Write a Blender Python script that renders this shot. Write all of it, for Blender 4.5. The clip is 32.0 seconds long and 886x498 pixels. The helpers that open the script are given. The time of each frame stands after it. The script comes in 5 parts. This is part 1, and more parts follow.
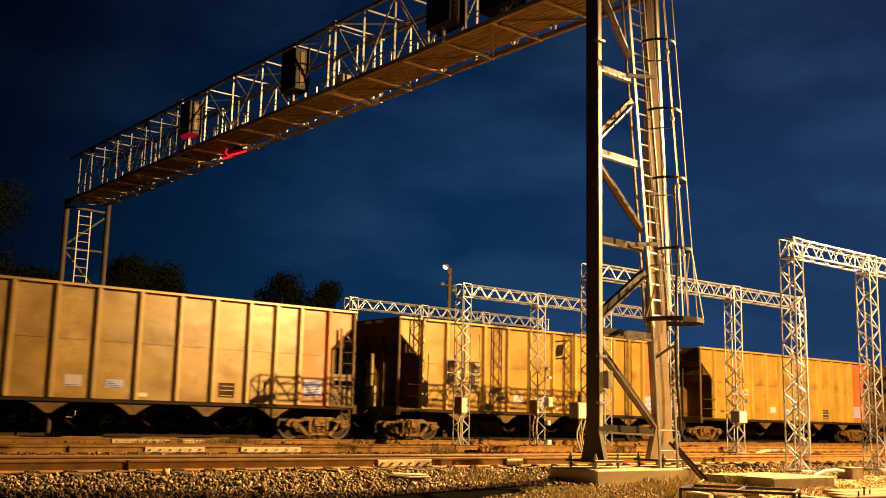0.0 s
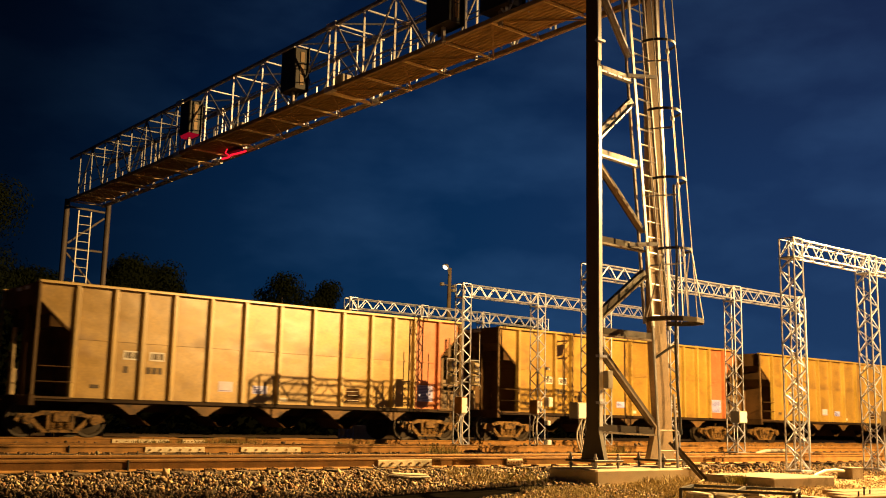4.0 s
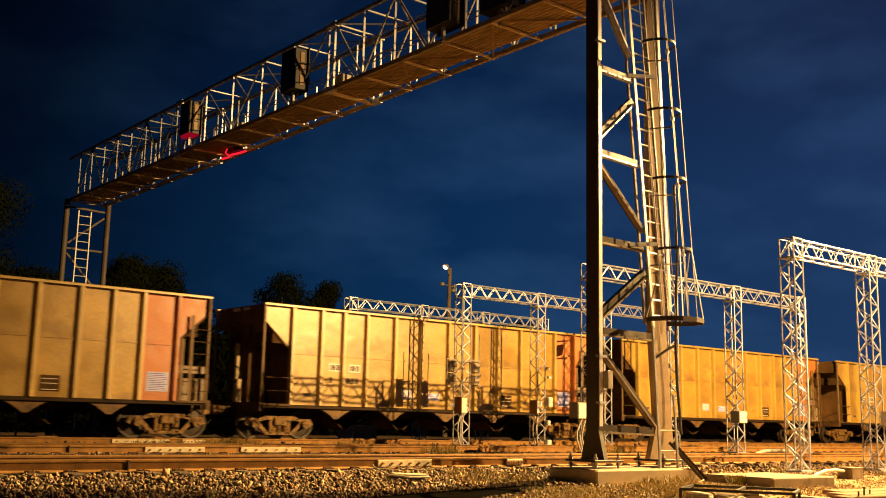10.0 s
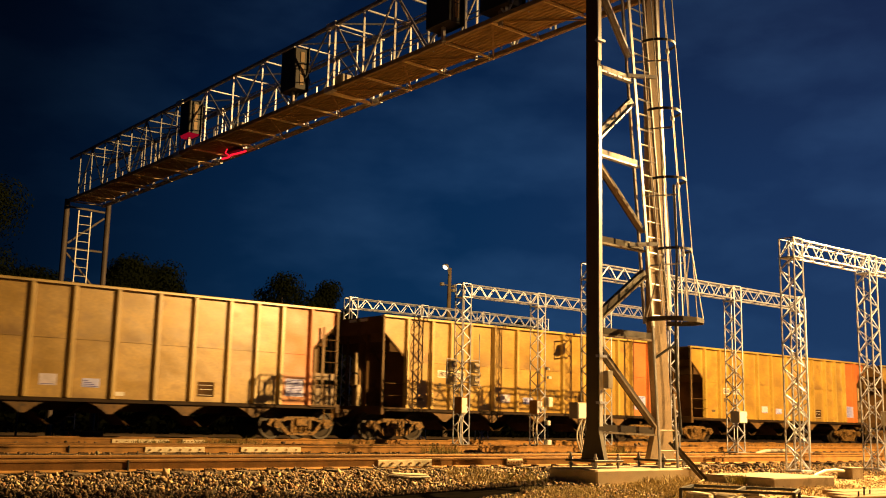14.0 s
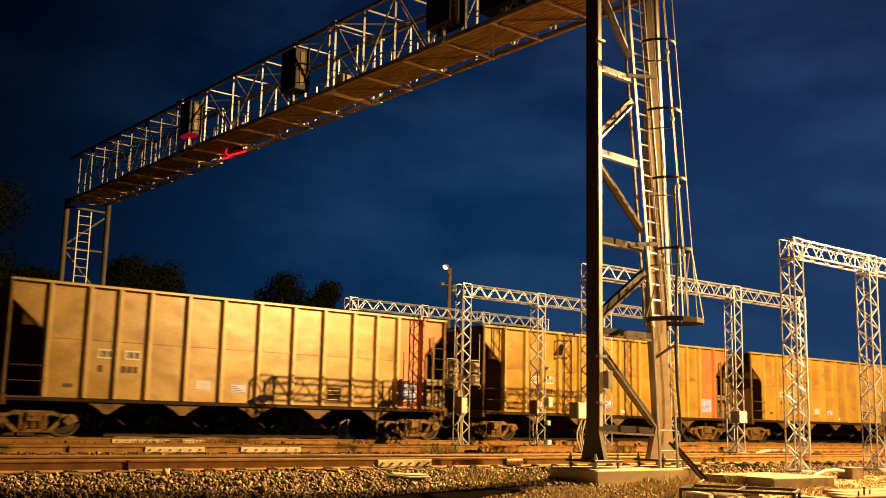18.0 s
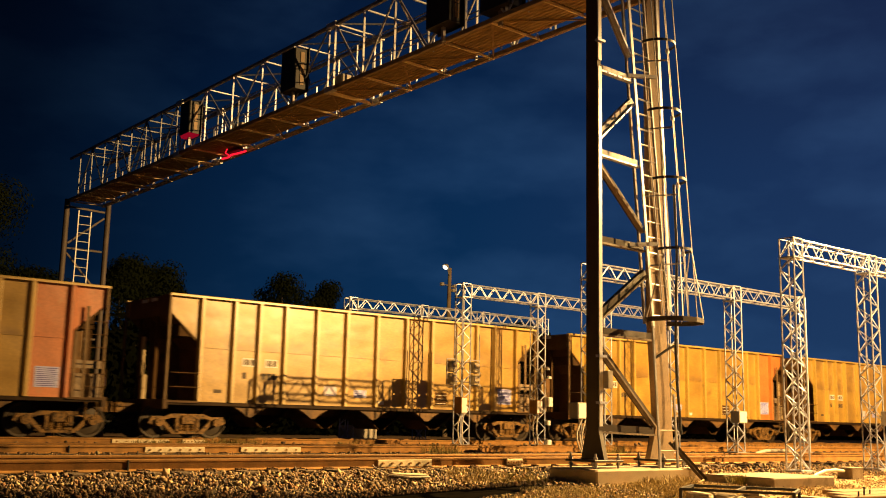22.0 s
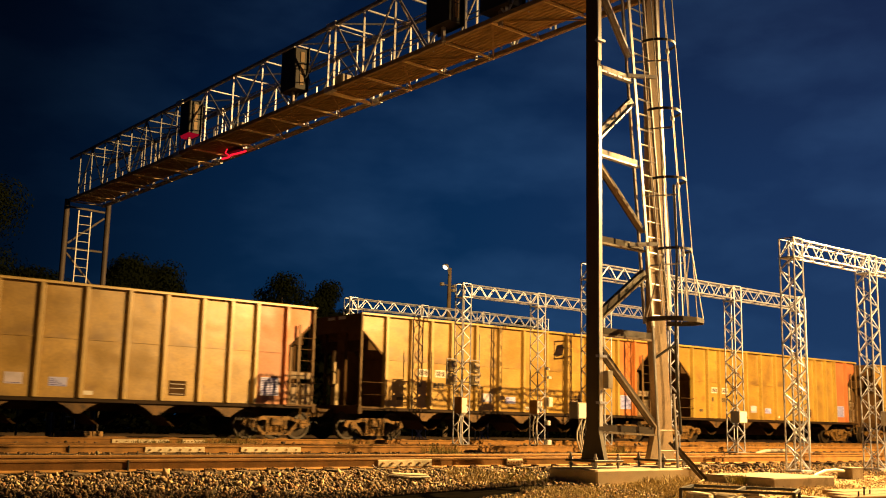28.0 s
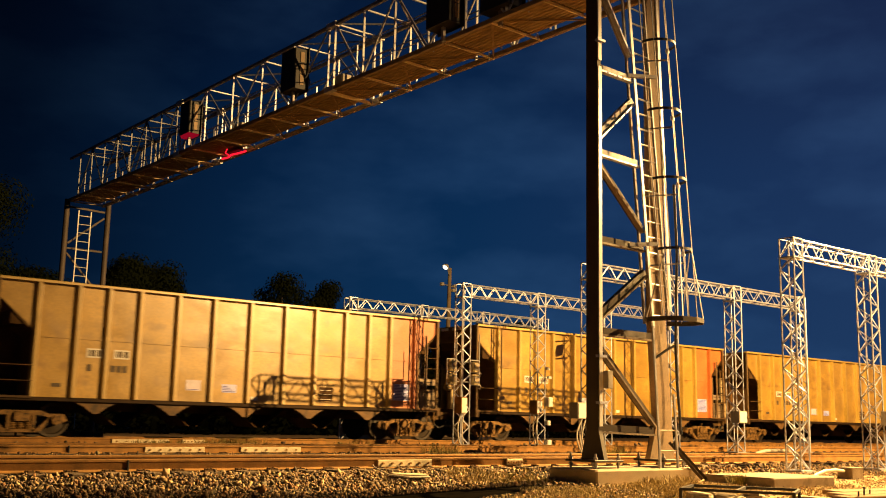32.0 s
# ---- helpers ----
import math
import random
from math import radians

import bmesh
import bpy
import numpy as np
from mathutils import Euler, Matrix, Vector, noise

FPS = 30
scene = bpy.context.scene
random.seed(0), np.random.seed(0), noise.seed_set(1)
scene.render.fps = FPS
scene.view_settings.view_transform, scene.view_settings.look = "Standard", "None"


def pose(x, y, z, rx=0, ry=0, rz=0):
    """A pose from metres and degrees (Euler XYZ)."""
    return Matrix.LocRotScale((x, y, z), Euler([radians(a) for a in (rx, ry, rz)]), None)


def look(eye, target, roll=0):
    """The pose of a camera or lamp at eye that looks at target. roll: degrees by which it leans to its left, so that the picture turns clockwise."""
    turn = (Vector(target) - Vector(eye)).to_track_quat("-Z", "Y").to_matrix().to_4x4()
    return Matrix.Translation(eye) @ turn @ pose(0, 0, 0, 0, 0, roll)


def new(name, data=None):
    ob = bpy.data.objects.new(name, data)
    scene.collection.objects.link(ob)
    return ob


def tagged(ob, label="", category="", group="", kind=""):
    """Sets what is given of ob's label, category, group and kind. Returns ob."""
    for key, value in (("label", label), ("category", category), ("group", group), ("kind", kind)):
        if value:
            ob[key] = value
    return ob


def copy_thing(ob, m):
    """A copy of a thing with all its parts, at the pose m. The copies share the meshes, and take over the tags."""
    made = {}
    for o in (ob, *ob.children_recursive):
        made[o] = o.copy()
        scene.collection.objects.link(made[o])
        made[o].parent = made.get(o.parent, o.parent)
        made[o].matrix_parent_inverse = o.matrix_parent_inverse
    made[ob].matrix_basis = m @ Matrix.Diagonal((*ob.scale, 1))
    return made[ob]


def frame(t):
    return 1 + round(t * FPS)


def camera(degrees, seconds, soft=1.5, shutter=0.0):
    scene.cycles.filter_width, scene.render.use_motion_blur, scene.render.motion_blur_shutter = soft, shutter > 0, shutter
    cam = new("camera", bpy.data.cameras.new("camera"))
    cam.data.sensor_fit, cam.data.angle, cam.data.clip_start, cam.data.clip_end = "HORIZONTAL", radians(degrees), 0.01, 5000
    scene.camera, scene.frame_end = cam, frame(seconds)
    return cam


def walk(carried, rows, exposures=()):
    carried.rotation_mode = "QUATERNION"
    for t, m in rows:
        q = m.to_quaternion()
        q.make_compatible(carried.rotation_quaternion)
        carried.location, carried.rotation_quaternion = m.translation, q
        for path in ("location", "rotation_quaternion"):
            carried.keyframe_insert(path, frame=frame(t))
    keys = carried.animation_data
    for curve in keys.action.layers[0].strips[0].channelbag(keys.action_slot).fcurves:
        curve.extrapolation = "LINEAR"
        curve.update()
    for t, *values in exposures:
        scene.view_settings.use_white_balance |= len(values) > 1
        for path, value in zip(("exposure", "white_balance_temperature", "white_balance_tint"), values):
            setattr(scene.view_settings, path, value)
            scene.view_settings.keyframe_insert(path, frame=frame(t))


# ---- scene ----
# World: metres, z = 0 at the top of the rails, x along the tracks, y across them.
import itertools

cam = camera(46.83, 32.0, soft=1.0, shutter=0.4)
EYE = (0.0, 0.0, 0.64)
YAW, PITCH, ROLL = 39.26, 9.58, 1.28
AIM = (EYE[0] + math.sin(radians(YAW)) * math.cos(radians(PITCH)), EYE[1] + math.cos(radians(YAW)) * math.cos(radians(PITCH)), EYE[2] + math.sin(radians(PITCH)))
VIEW = look(EYE, AIM, ROLL)
walk(cam, [(0.0, VIEW), (32.0, VIEW)], exposures=[(0.0, 0.0), (32.0, 0.0)])

# ---- light: late dusk sky and the yard's floodlights, which stand outside the view ----
world = bpy.data.worlds.new("world")
scene.world = world
world.use_nodes = True


def dusk_sky():
    nt = world.node_tree
    nt.nodes.clear()
    out = nt.nodes.new("ShaderNodeOutputWorld")
    bg = nt.nodes.new("ShaderNodeBackground")
    co = nt.nodes.new("ShaderNodeTexCoord")
    sep = nt.nodes.new("ShaderNodeSeparateXYZ")
    ramp = nt.nodes.new("ShaderNodeValToRGB")
    nt.links.new(co.outputs["Generated"], sep.inputs[0])
    nt.links.new(sep.outputs["Z"], ramp.inputs[0])
    e = ramp.color_ramp.elements
    e[0].position, e[0].color = 0.0, (0.0045, 0.036, 0.104, 1)
    e[1].position, e[1].color = 0.75, (0.0016, 0.0042, 0.018, 1)
    for at, c in ((0.12, (0.0040, 0.0305, 0.095, 1)), (0.24, (0.0033, 0.0245, 0.083, 1)), (0.36, (0.0030, 0.0150, 0.054, 1))):
        k = e.new(at)
        k.color = c
    # thin cloud, and the town's faint glow towards +x
    no = nt.nodes.new("ShaderNodeTexNoise")
    no.inputs["Scale"].default_value = 6.5
    no.inputs["Detail"].default_value = 9.0
    mp = nt.nodes.new("ShaderNodeMapping")
    mp.inputs["Scale"].default_value = (1, 1, 2.4)
    nt.links.new(co.outputs["Generated"], mp.inputs[0])
    nt.links.new(mp.outputs[0], no.inputs["Vector"])
    cr = nt.nodes.new("ShaderNodeValToRGB")
    cr.color_ramp.elements[0].position, cr.color_ramp.elements[0].color = 0.44, (0, 0, 0, 1)
    cr.color_ramp.elements[1].position, cr.color_ramp.elements[1].color = 0.72, (0.009, 0.021, 0.042, 1)
    nt.links.new(no.outputs["Fac"], cr.inputs[0])
    glow = nt.nodes.new("ShaderNodeMapRange")
    glow.inputs["From Min"].default_value, glow.inputs["From Max"].default_value = 0.64, 0.95
    nt.links.new(sep.outputs["X"], glow.inputs["Value"])
    gl = nt.nodes.new("ShaderNodeMixRGB")
    gl.inputs[1].default_value, gl.inputs[2].default_value = (0, 0, 0, 1), (0.012, 0.014, 0.034, 1)
    nt.links.new(glow.outputs[0], gl.inputs[0])
    a1 = nt.nodes.new("ShaderNodeMixRGB")
    a1.blend_type, a1.inputs[0].default_value = "ADD", 1.0
    a2 = nt.nodes.new("ShaderNodeMixRGB")
    a2.blend_type, a2.inputs[0].default_value = "ADD", 1.0
    # the sky is darker towards -x
    side = nt.nodes.new("ShaderNodeMapRange")
    side.interpolation_type = "SMOOTHSTEP"
    side.inputs["From Min"].default_value, side.inputs["From Max"].default_value = 0.20, 0.68
    side.inputs["To Min"].default_value, side.inputs["To Max"].default_value = 0.12, 1.0
    nt.links.new(sep.outputs["X"], side.inputs["Value"])
    dim = nt.nodes.new("ShaderNodeMixRGB")
    dim.blend_type, dim.inputs[0].default_value = "MULTIPLY", 1.0
    nt.links.new(ramp.outputs[0], a1.inputs[1])
    nt.links.new(cr.outputs[0], a1.inputs[2])
    nt.links.new(a1.outputs[0], dim.inputs[1])
    nt.links.new(side.outputs[0], dim.inputs[2])
    nt.links.new(dim.outputs[0], a2.inputs[1])
    nt.links.new(gl.outputs[0], a2.inputs[2])
    nt.links.new(a2.outputs[0], bg.inputs["Color"])
    bg.inputs["Strength"].default_value = 0.93
    nt.links.new(bg.outputs[0], out.inputs[0])


dusk_sky()

SODIUM = (1.0, 0.565, 0.18)


def flood(name, eye, target, watts, size, cone, blend, color=SODIUM):
    d = bpy.data.lights.new(name, "SPOT")
    d.energy, d.color, d.shadow_soft_size, d.spot_size, d.spot_blend = watts, color, size, radians(cone), blend
    ob = new(name, d)
    ob.matrix_world = look(eye, target)
    return ob


# floodlights on two poles, outside the view: the first carries a head that faces the train and an added one that faces
# the near tower
LAMP_A = (34.5, -3.0, 13.4)
flood("yard_floodlight", LAMP_A, (35.9, 24.0, 3.4), 134000, 0.12, 103, 0.7)
# this head has no known source: it is added to brighten the near tower
flood("yard_floodlight", (LAMP_A[0] - 0.6, LAMP_A[1], LAMP_A[2]), (15.4, 10.6, 3.0), 41000, 0.09, 34, 1.0)
LAMP_B = (32.0, 11.6, 13.0)
flood("yard_floodlight", LAMP_B, (13.9, 12.2, 0.0), 160000, 0.10, 50, 1.0, (1.0, 0.59, 0.19))

# ---- materials ----


def mat(name, base, rough=0.6, metal=0.0, var=0.25, scale=3.0, fine=40.0, bump=0.2, stain=None, stain_at=0.55, stretch=(1, 1, 1), per=0.0, spec=0.5, wavy=0.0, coat=0.0, grime=False):
    m = bpy.data.materials.new(name)
    m.use_nodes = True
    nt = m.node_tree
    b = nt.nodes["Principled BSDF"]
    b.inputs["Roughness"].default_value = rough
    b.inputs["Metallic"].default_value = metal
    b.inputs["Specular IOR Level"].default_value = spec
    b.inputs["Coat Weight"].default_value, b.inputs["Coat Roughness"].default_value = coat, 0.33
    co = nt.nodes.new("ShaderNodeTexCoord")
    mp = nt.nodes.new("ShaderNodeMapping")
    mp.inputs["Scale"].default_value = stretch
    oi = nt.nodes.new("ShaderNodeObjectInfo")
    off = nt.nodes.new("ShaderNodeVectorMath")
    off.operation = "SCALE"
    off.inputs[0].default_value = (37.0, 19.0, 53.0)
    nt.links.new(oi.outputs["Random"], off.inputs["Scale"])
    nt.links.new(co.outputs["Object"], mp.inputs[0])
    nt.links.new(off.outputs[0], mp.inputs["Location"])
    n1 = nt.nodes.new("ShaderNodeTexNoise")
    n1.inputs["Scale"].default_value, n1.inputs["Detail"].default_value = scale, 5.0
    n2 = nt.nodes.new("ShaderNodeTexNoise")
    n2.inputs["Scale"].default_value, n2.inputs["Detail"].default_value = fine, 3.0
    for n in (n1, n2):
        nt.links.new(mp.outputs[0], n.inputs["Vector"])
    ramp = nt.nodes.new("ShaderNodeValToRGB")
    e = ramp.color_ramp.elements
    e[0].position, e[1].position = 0.3, 0.7
    e[0].color = (*[c * (1 - var) for c in base], 1)
    e[1].color = (*[min(1, c * (1 + var)) for c in base], 1)
    nt.links.new(n1.outputs["Fac"], ramp.inputs[0])
    mix = nt.nodes.new("ShaderNodeMixRGB")
    mix.blend_type = "OVERLAY"
    mix.inputs[0].default_value = 0.35
    nt.links.new(ramp.outputs[0], mix.inputs[1])
    nt.links.new(n2.outputs["Fac"], mix.inputs[2])
    col = mix.outputs[0]
    if stain:
        n3 = nt.nodes.new("ShaderNodeTexNoise")
        n3.inputs["Scale"].default_value, n3.inputs["Detail"].default_value = scale * 2.3, 6.0
        nt.links.new(mp.outputs[0], n3.inputs["Vector"])
        r3 = nt.nodes.new("ShaderNodeMapRange")
        r3.inputs["From Min"].default_value, r3.inputs["From Max"].default_value = stain_at, stain_at + 0.15
        nt.links.new(n3.outputs["Fac"], r3.inputs["Value"])
        ms = nt.nodes.new("ShaderNodeMixRGB")
        ms.inputs[2].default_value = (*stain, 1)
        nt.links.new(r3.outputs[0], ms.inputs[0])
        nt.links.new(col, ms.inputs[1])
        col = ms.outputs[0]
    if grime:
        # coal dust smeared along the seam of the side sheets, 2.6 m above the rail, and rust along the sill
        sep = nt.nodes.new("ShaderNodeSeparateXYZ")
        nt.links.new(co.outputs["Object"], sep.inputs[0])
        n5 = nt.nodes.new("ShaderNodeTexNoise")
        n5.inputs["Scale"].default_value, n5.inputs["Detail"].default_value = 1.7, 5.0
        nt.links.new(mp.outputs[0], n5.inputs["Vector"])
        patch = nt.nodes.new("ShaderNodeMapRange")
        patch.inputs["From Min"].default_value, patch.inputs["From Max"].default_value = 0.42, 0.62
        nt.links.new(n5.outputs["Fac"], patch.inputs["Value"])
        band = nt.nodes.new("ShaderNodeValToRGB")
        e = band.color_ramp.elements
        e[0].position, e[0].color = 0.0, (0.55, 0.55, 0.55, 1)
        e[1].position, e[1].color = 1.0, (0.10, 0.10, 0.10, 1)
        for at, v in ((0.06, 0.12), (0.44, 0.06), (0.515, 0.10), (0.53, 0.85), (0.60, 0.5), (0.72, 0.10)):
            k = e.new(at)
            k.color = (v, v, v, 1)
        lift = nt.nodes.new("ShaderNodeMapRange")
        lift.inputs["From Min"].default_value, lift.inputs["From Max"].default_value = 1.05, 4.03
        nt.links.new(sep.outputs["Z"], lift.inputs["Value"])
        nt.links.new(lift.outputs[0], band.inputs[0])
        fac = nt.nodes.new("ShaderNodeMath")
        fac.operation = "MULTIPLY"
        nt.links.new(patch.outputs[0], fac.inputs[0])
        nt.links.new(band.outputs[0], fac.inputs[1])
        mg = nt.nodes.new("ShaderNodeMixRGB")
        mg.inputs[2].default_value = (0.20, 0.115, 0.03, 1)
        nt.links.new(fac.outputs[0], mg.inputs[0])
        nt.links.new(col, mg.inputs[1])
        col = mg.outputs[0]
    if per:
        hs = nt.nodes.new("ShaderNodeHueSaturation")
        mr = nt.nodes.new("ShaderNodeMapRange")
        mr.inputs["To Min"].default_value, mr.inputs["To Max"].default_value = 1 - per, 1 + per
        nt.links.new(oi.outputs["Random"], mr.inputs["Value"])
        nt.links.new(mr.outputs[0], hs.inputs["Value"])
        nt.links.new(col, hs.inputs["Color"])
        col = hs.outputs[0]
    nt.links.new(col, b.inputs["Base Color"])
    if bump:
        bp = nt.nodes.new("ShaderNodeBump")
        bp.inputs["Strength"].default_value, bp.inputs["Distance"].default_value = bump, 0.02
        nt.links.new(n2.outputs["Fac"], bp.inputs["Height"])
        nt.links.new(bp.outputs[0], b.inputs["Normal"])
        if wavy:
            # dented sheet: long soft waves, and patches of dust that dull the gloss
            n4 = nt.nodes.new("ShaderNodeTexNoise")
            n4.inputs["Scale"].default_value, n4.inputs["Detail"].default_value = 1.3, 1.5
            nt.links.new(mp.outputs[0], n4.inputs["Vector"])
            b2 = nt.nodes.new("ShaderNodeBump")
            b2.inputs["Strength"].default_value, b2.inputs["Distance"].default_value = 1.0, wavy
            nt.links.new(n4.outputs["Fac"], b2.inputs["Height"])
            nt.links.new(bp.outputs[0], b2.inputs["Normal"])
            nt.links.new(b2.outputs[0], b.inputs["Normal"])
            rr = nt.nodes.new("ShaderNodeMapRange")
            rr.inputs["From Min"].default_value, rr.inputs["From Max"].default_value = 0.35, 0.65
            rr.inputs["To Min"].default_value, rr.inputs["To Max"].default_value = rough - 0.08, rough + 0.12
            nt.links.new(n1.outputs["Fac"], rr.inputs["Value"])
            nt.links.new(rr.outputs[0], b.inputs["Roughness"])
    return m


def island_mat(name, colors, rough=0.9, spec=0.5):
    m = bpy.data.materials.new(name)
    m.use_nodes = True
    nt = m.node_tree
    b = nt.nodes["Principled BSDF"]
    b.inputs["Roughness"].default_value = rough
    b.inputs["Specular IOR Level"].default_value = spec
    g = nt.nodes.new("ShaderNodeNewGeometry")
    ramp = nt.nodes.new("ShaderNodeValToRGB")
    e = ramp.color_ramp.elements
    while len(e) < len(colors):
        e.new(0.5)
    for i, c in enumerate(colors):
        e[i].position, e[i].color = i / (len(colors) - 1), (*c, 1)
    nt.links.new(g.outputs["Random Per Island"], ramp.inputs[0])
    co = nt.nodes.new("ShaderNodeTexCoord")
    n = nt.nodes.new("ShaderNodeTexNoise")
    n.inputs["Scale"].default_value = 60
    nt.links.new(co.outputs["Object"], n.inputs["Vector"])
    mix = nt.nodes.new("ShaderNodeMixRGB")
    mix.blend_type = "OVERLAY"
    mix.inputs[0].default_value = 0.4
    nt.links.new(ramp.outputs[0], mix.inputs[1])
    nt.links.new(n.outputs["Fac"], mix.inputs[2])
    nt.links.new(mix.outputs[0], b.inputs["Base Color"])
    return m


def glow_mat(name, color, strength):
    m = bpy.data.materials.new(name)
    m.use_nodes = True
    nt = m.node_tree
    nt.nodes.clear()
    out = nt.nodes.new("ShaderNodeOutputMaterial")
    em = nt.nodes.new("ShaderNodeEmission")
    em.inputs["Color"].default_value, em.inputs["Strength"].default_value = (*color, 1), strength
    nt.links.new(em.outputs[0], out.inputs[0])
    return m


GALV = mat("galvanised_steel", (0.50, 0.53, 0.64), 0.40, 0.65, 0.30, 7, 90, 0.1)
TRUSS = mat("bright_galvanised_angle", (0.60, 0.61, 0.66), 0.42, 0.35, 0.18, 5, 70, 0.1)
# near-white steel: the lamplight on the leg's narrow face put into colour
BRIGHT_STRIP = mat("lit_galvanised_strip", (0.88, 0.89, 0.92), 0.35, 0.0, 0.06, 5, 70, 0.05, spec=0.9, coat=1.0)
GALV_DULL = mat("weathered_galvanised_steel", (0.33, 0.33, 0.36), 0.55, 0.35, 0.25, 3, 60, 0.15, stain=(0.22, 0.17, 0.12), stain_at=0.62)
# darker steel for the farther bridge lengths: lamp falloff put into the colour
GALV_MID = mat("dimmed_galvanised_angle", (0.36, 0.38, 0.46), 0.40, 0.6, 0.35, 7, 90, 0.1)
GALV_FAR = mat("far_dimmed_galvanised_angle", (0.09, 0.093, 0.11), 0.42, 0.5, 0.4, 7, 90, 0.1)
LEG_TAN = mat("tan_weathered_leg_steel", (0.30, 0.215, 0.13), 0.6, 0.0, 0.2, 2.0, 40, 0.03, stain=(0.20, 0.135, 0.08), stain_at=0.58)
CHORD = mat("tan_weathered_chord_steel", (0.36, 0.26, 0.15), 0.6, 0.0, 0.2, 3, 50, 0.1)
BEAM = mat("pale_walkway_beam_paint", (0.85, 0.70, 0.42), 0.6, 0.0, 0.1, 3, 50, 0.1)
GRATING = mat("pale_weathered_walkway_boards", (0.34, 0.215, 0.092), 0.75, 0.0, 0.3, 3, 50, 0.2)
# leg steels made darker in colour where the tower stands in shade
LEG_DARK = mat("dark_leg_steel_with_shade", (0.050, 0.038, 0.028), 0.6, 0.1, 0.2, 2.0, 40, 0.12)
LEG_STEEL = mat("weathered_leg_steel_with_shade", (0.18, 0.145, 0.11), 0.6, 0.15, 0.18, 2.0, 40, 0.12, stain=(0.20, 0.15, 0.11), stain_at=0.6)
DOOR_DARK = mat("dull_tan_door", (0.30, 0.21, 0.13), 0.6, 0.0, 0.15, 4, 50, 0.05)
BLACK = mat("black_painted_steel", (0.018, 0.018, 0.019), 0.55, 0.0, 0.3, 5, 60, 0.1)
CAR_TAN = mat("sun_bleached_tan_car_paint", (0.41, 0.252, 0.036), 0.36, 0.0, 0.22, 0.9, 14, 0.04, stain=(0.30, 0.172, 0.027), stain_at=0.56, stretch=(0.9, 1, 1.2), per=0.10, grime=True, spec=0.6, wavy=0.022, coat=0.72)
CAR_POST = mat("sun_bleached_tan_post_paint", (0.50, 0.335, 0.062), 0.40, 0.0, 0.17, 0.9, 14, 0.06, stain=(0.30, 0.19, 0.05), stain_at=0.62, per=0.10, spec=0.9, wavy=0.01, coat=0.9)
END_TAN = mat("dusty_tan_ladder_paint", (0.17, 0.105, 0.042), 0.6, 0.0, 0.3, 3.0, 30, 0.1)
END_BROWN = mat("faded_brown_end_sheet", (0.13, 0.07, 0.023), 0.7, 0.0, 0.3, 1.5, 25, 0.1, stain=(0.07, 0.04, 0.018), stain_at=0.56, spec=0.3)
GEAR_GREY = mat("dusty_pale_gear_paint", (0.27, 0.205, 0.14), 0.6, 0.0, 0.3, 4.0, 30, 0.15, stain=(0.08, 0.06, 0.04), stain_at=0.55)
GEAR_PALE = mat("pale_tan_hand_brake_paint", (0.46, 0.36, 0.21), 0.6, 0.0, 0.2, 4.0, 30, 0.12, stain=(0.20, 0.14, 0.07), stain_at=0.62)
CAR_RED = mat("faded_red_car_paint", (0.50, 0.155, 0.036), 0.45, 0.0, 0.16, 1.2, 18, 0.08, stain=(0.40, 0.20, 0.08), stain_at=0.62, per=0.18, spec=0.8, wavy=0.02)
CAR_PINK = mat("blotched_pink_car_paint", (0.52, 0.175, 0.065), 0.45, 0.0, 0.16, 1.2, 18, 0.08, stain=(0.50, 0.26, 0.13), stain_at=0.62, spec=0.8, wavy=0.02)
CAR_ORANGE = mat("faded_orange_car_paint", (0.51, 0.180, 0.040), 0.45, 0.0, 0.16, 1.2, 18, 0.08, stain=(0.44, 0.20, 0.06), stain_at=0.62, spec=0.8, wavy=0.02)
CAR_DARK = mat("soot_brown_car_steel", (0.075, 0.042, 0.017), 0.85, 0.0, 0.35, 2.0, 30, 0.2, spec=0.15)
CAR_UNDER = mat("dusty_brown_hopper_steel", (0.085, 0.046, 0.016), 0.6, 0.0, 0.35, 2.0, 30, 0.2, spec=0.3)
TRUCK = mat("dusty_cast_steel", (0.19, 0.107, 0.033), 0.6, 0.1, 0.4, 5.0, 40, 0.25, stain=(0.025, 0.016, 0.009), stain_at=0.50, spec=0.3)
WHEEL = mat("worn_wheel_steel", (0.030, 0.020, 0.011), 0.55, 0.1, 0.35, 6.0, 60, 0.1, spec=0.4)
SILL_SOOT = mat("sooty_black_sill_paint", (0.030, 0.017, 0.008), 0.7, 0.0, 0.4, 2.0, 30, 0.15, spec=0.2)
CHUTE = mat("coal_dusted_chute_paint", (0.14, 0.074, 0.020), 0.65, 0.0, 0.4, 2.0, 30, 0.15, stain=(0.05, 0.03, 0.014), stain_at=0.52)
FAR_LEG = mat("dull_weathered_leg_steel", (0.085, 0.068, 0.062), 0.65, 0.1, 0.2, 2.0, 40, 0.12)
SENSOR_TAN = mat("tan_sensor_housing", (0.44, 0.35, 0.19), 0.6, 0.0, 0.2, 5, 50, 0.08)
RUST = mat("rusty_rail_steel", (0.27, 0.135, 0.030), 0.75, 0.15, 0.3, 4.0, 50, 0.2)
PLATE_DARK = mat("dark_rusty_plate_steel", (0.07, 0.04, 0.018), 0.85, 0.0, 0.3, 6.0, 60, 0.2, spec=0.15)
RAILTOP = mat("polished_rail_head", (0.42, 0.31, 0.20), 0.3, 0.9, 0.15, 4.0, 60, 0.03)
TIE = mat("weathered_timber_tie", (0.12, 0.085, 0.055), 0.9, 0.0, 0.35, 2.0, 30, 0.5, stretch=(1, 6, 1), per=0.25)
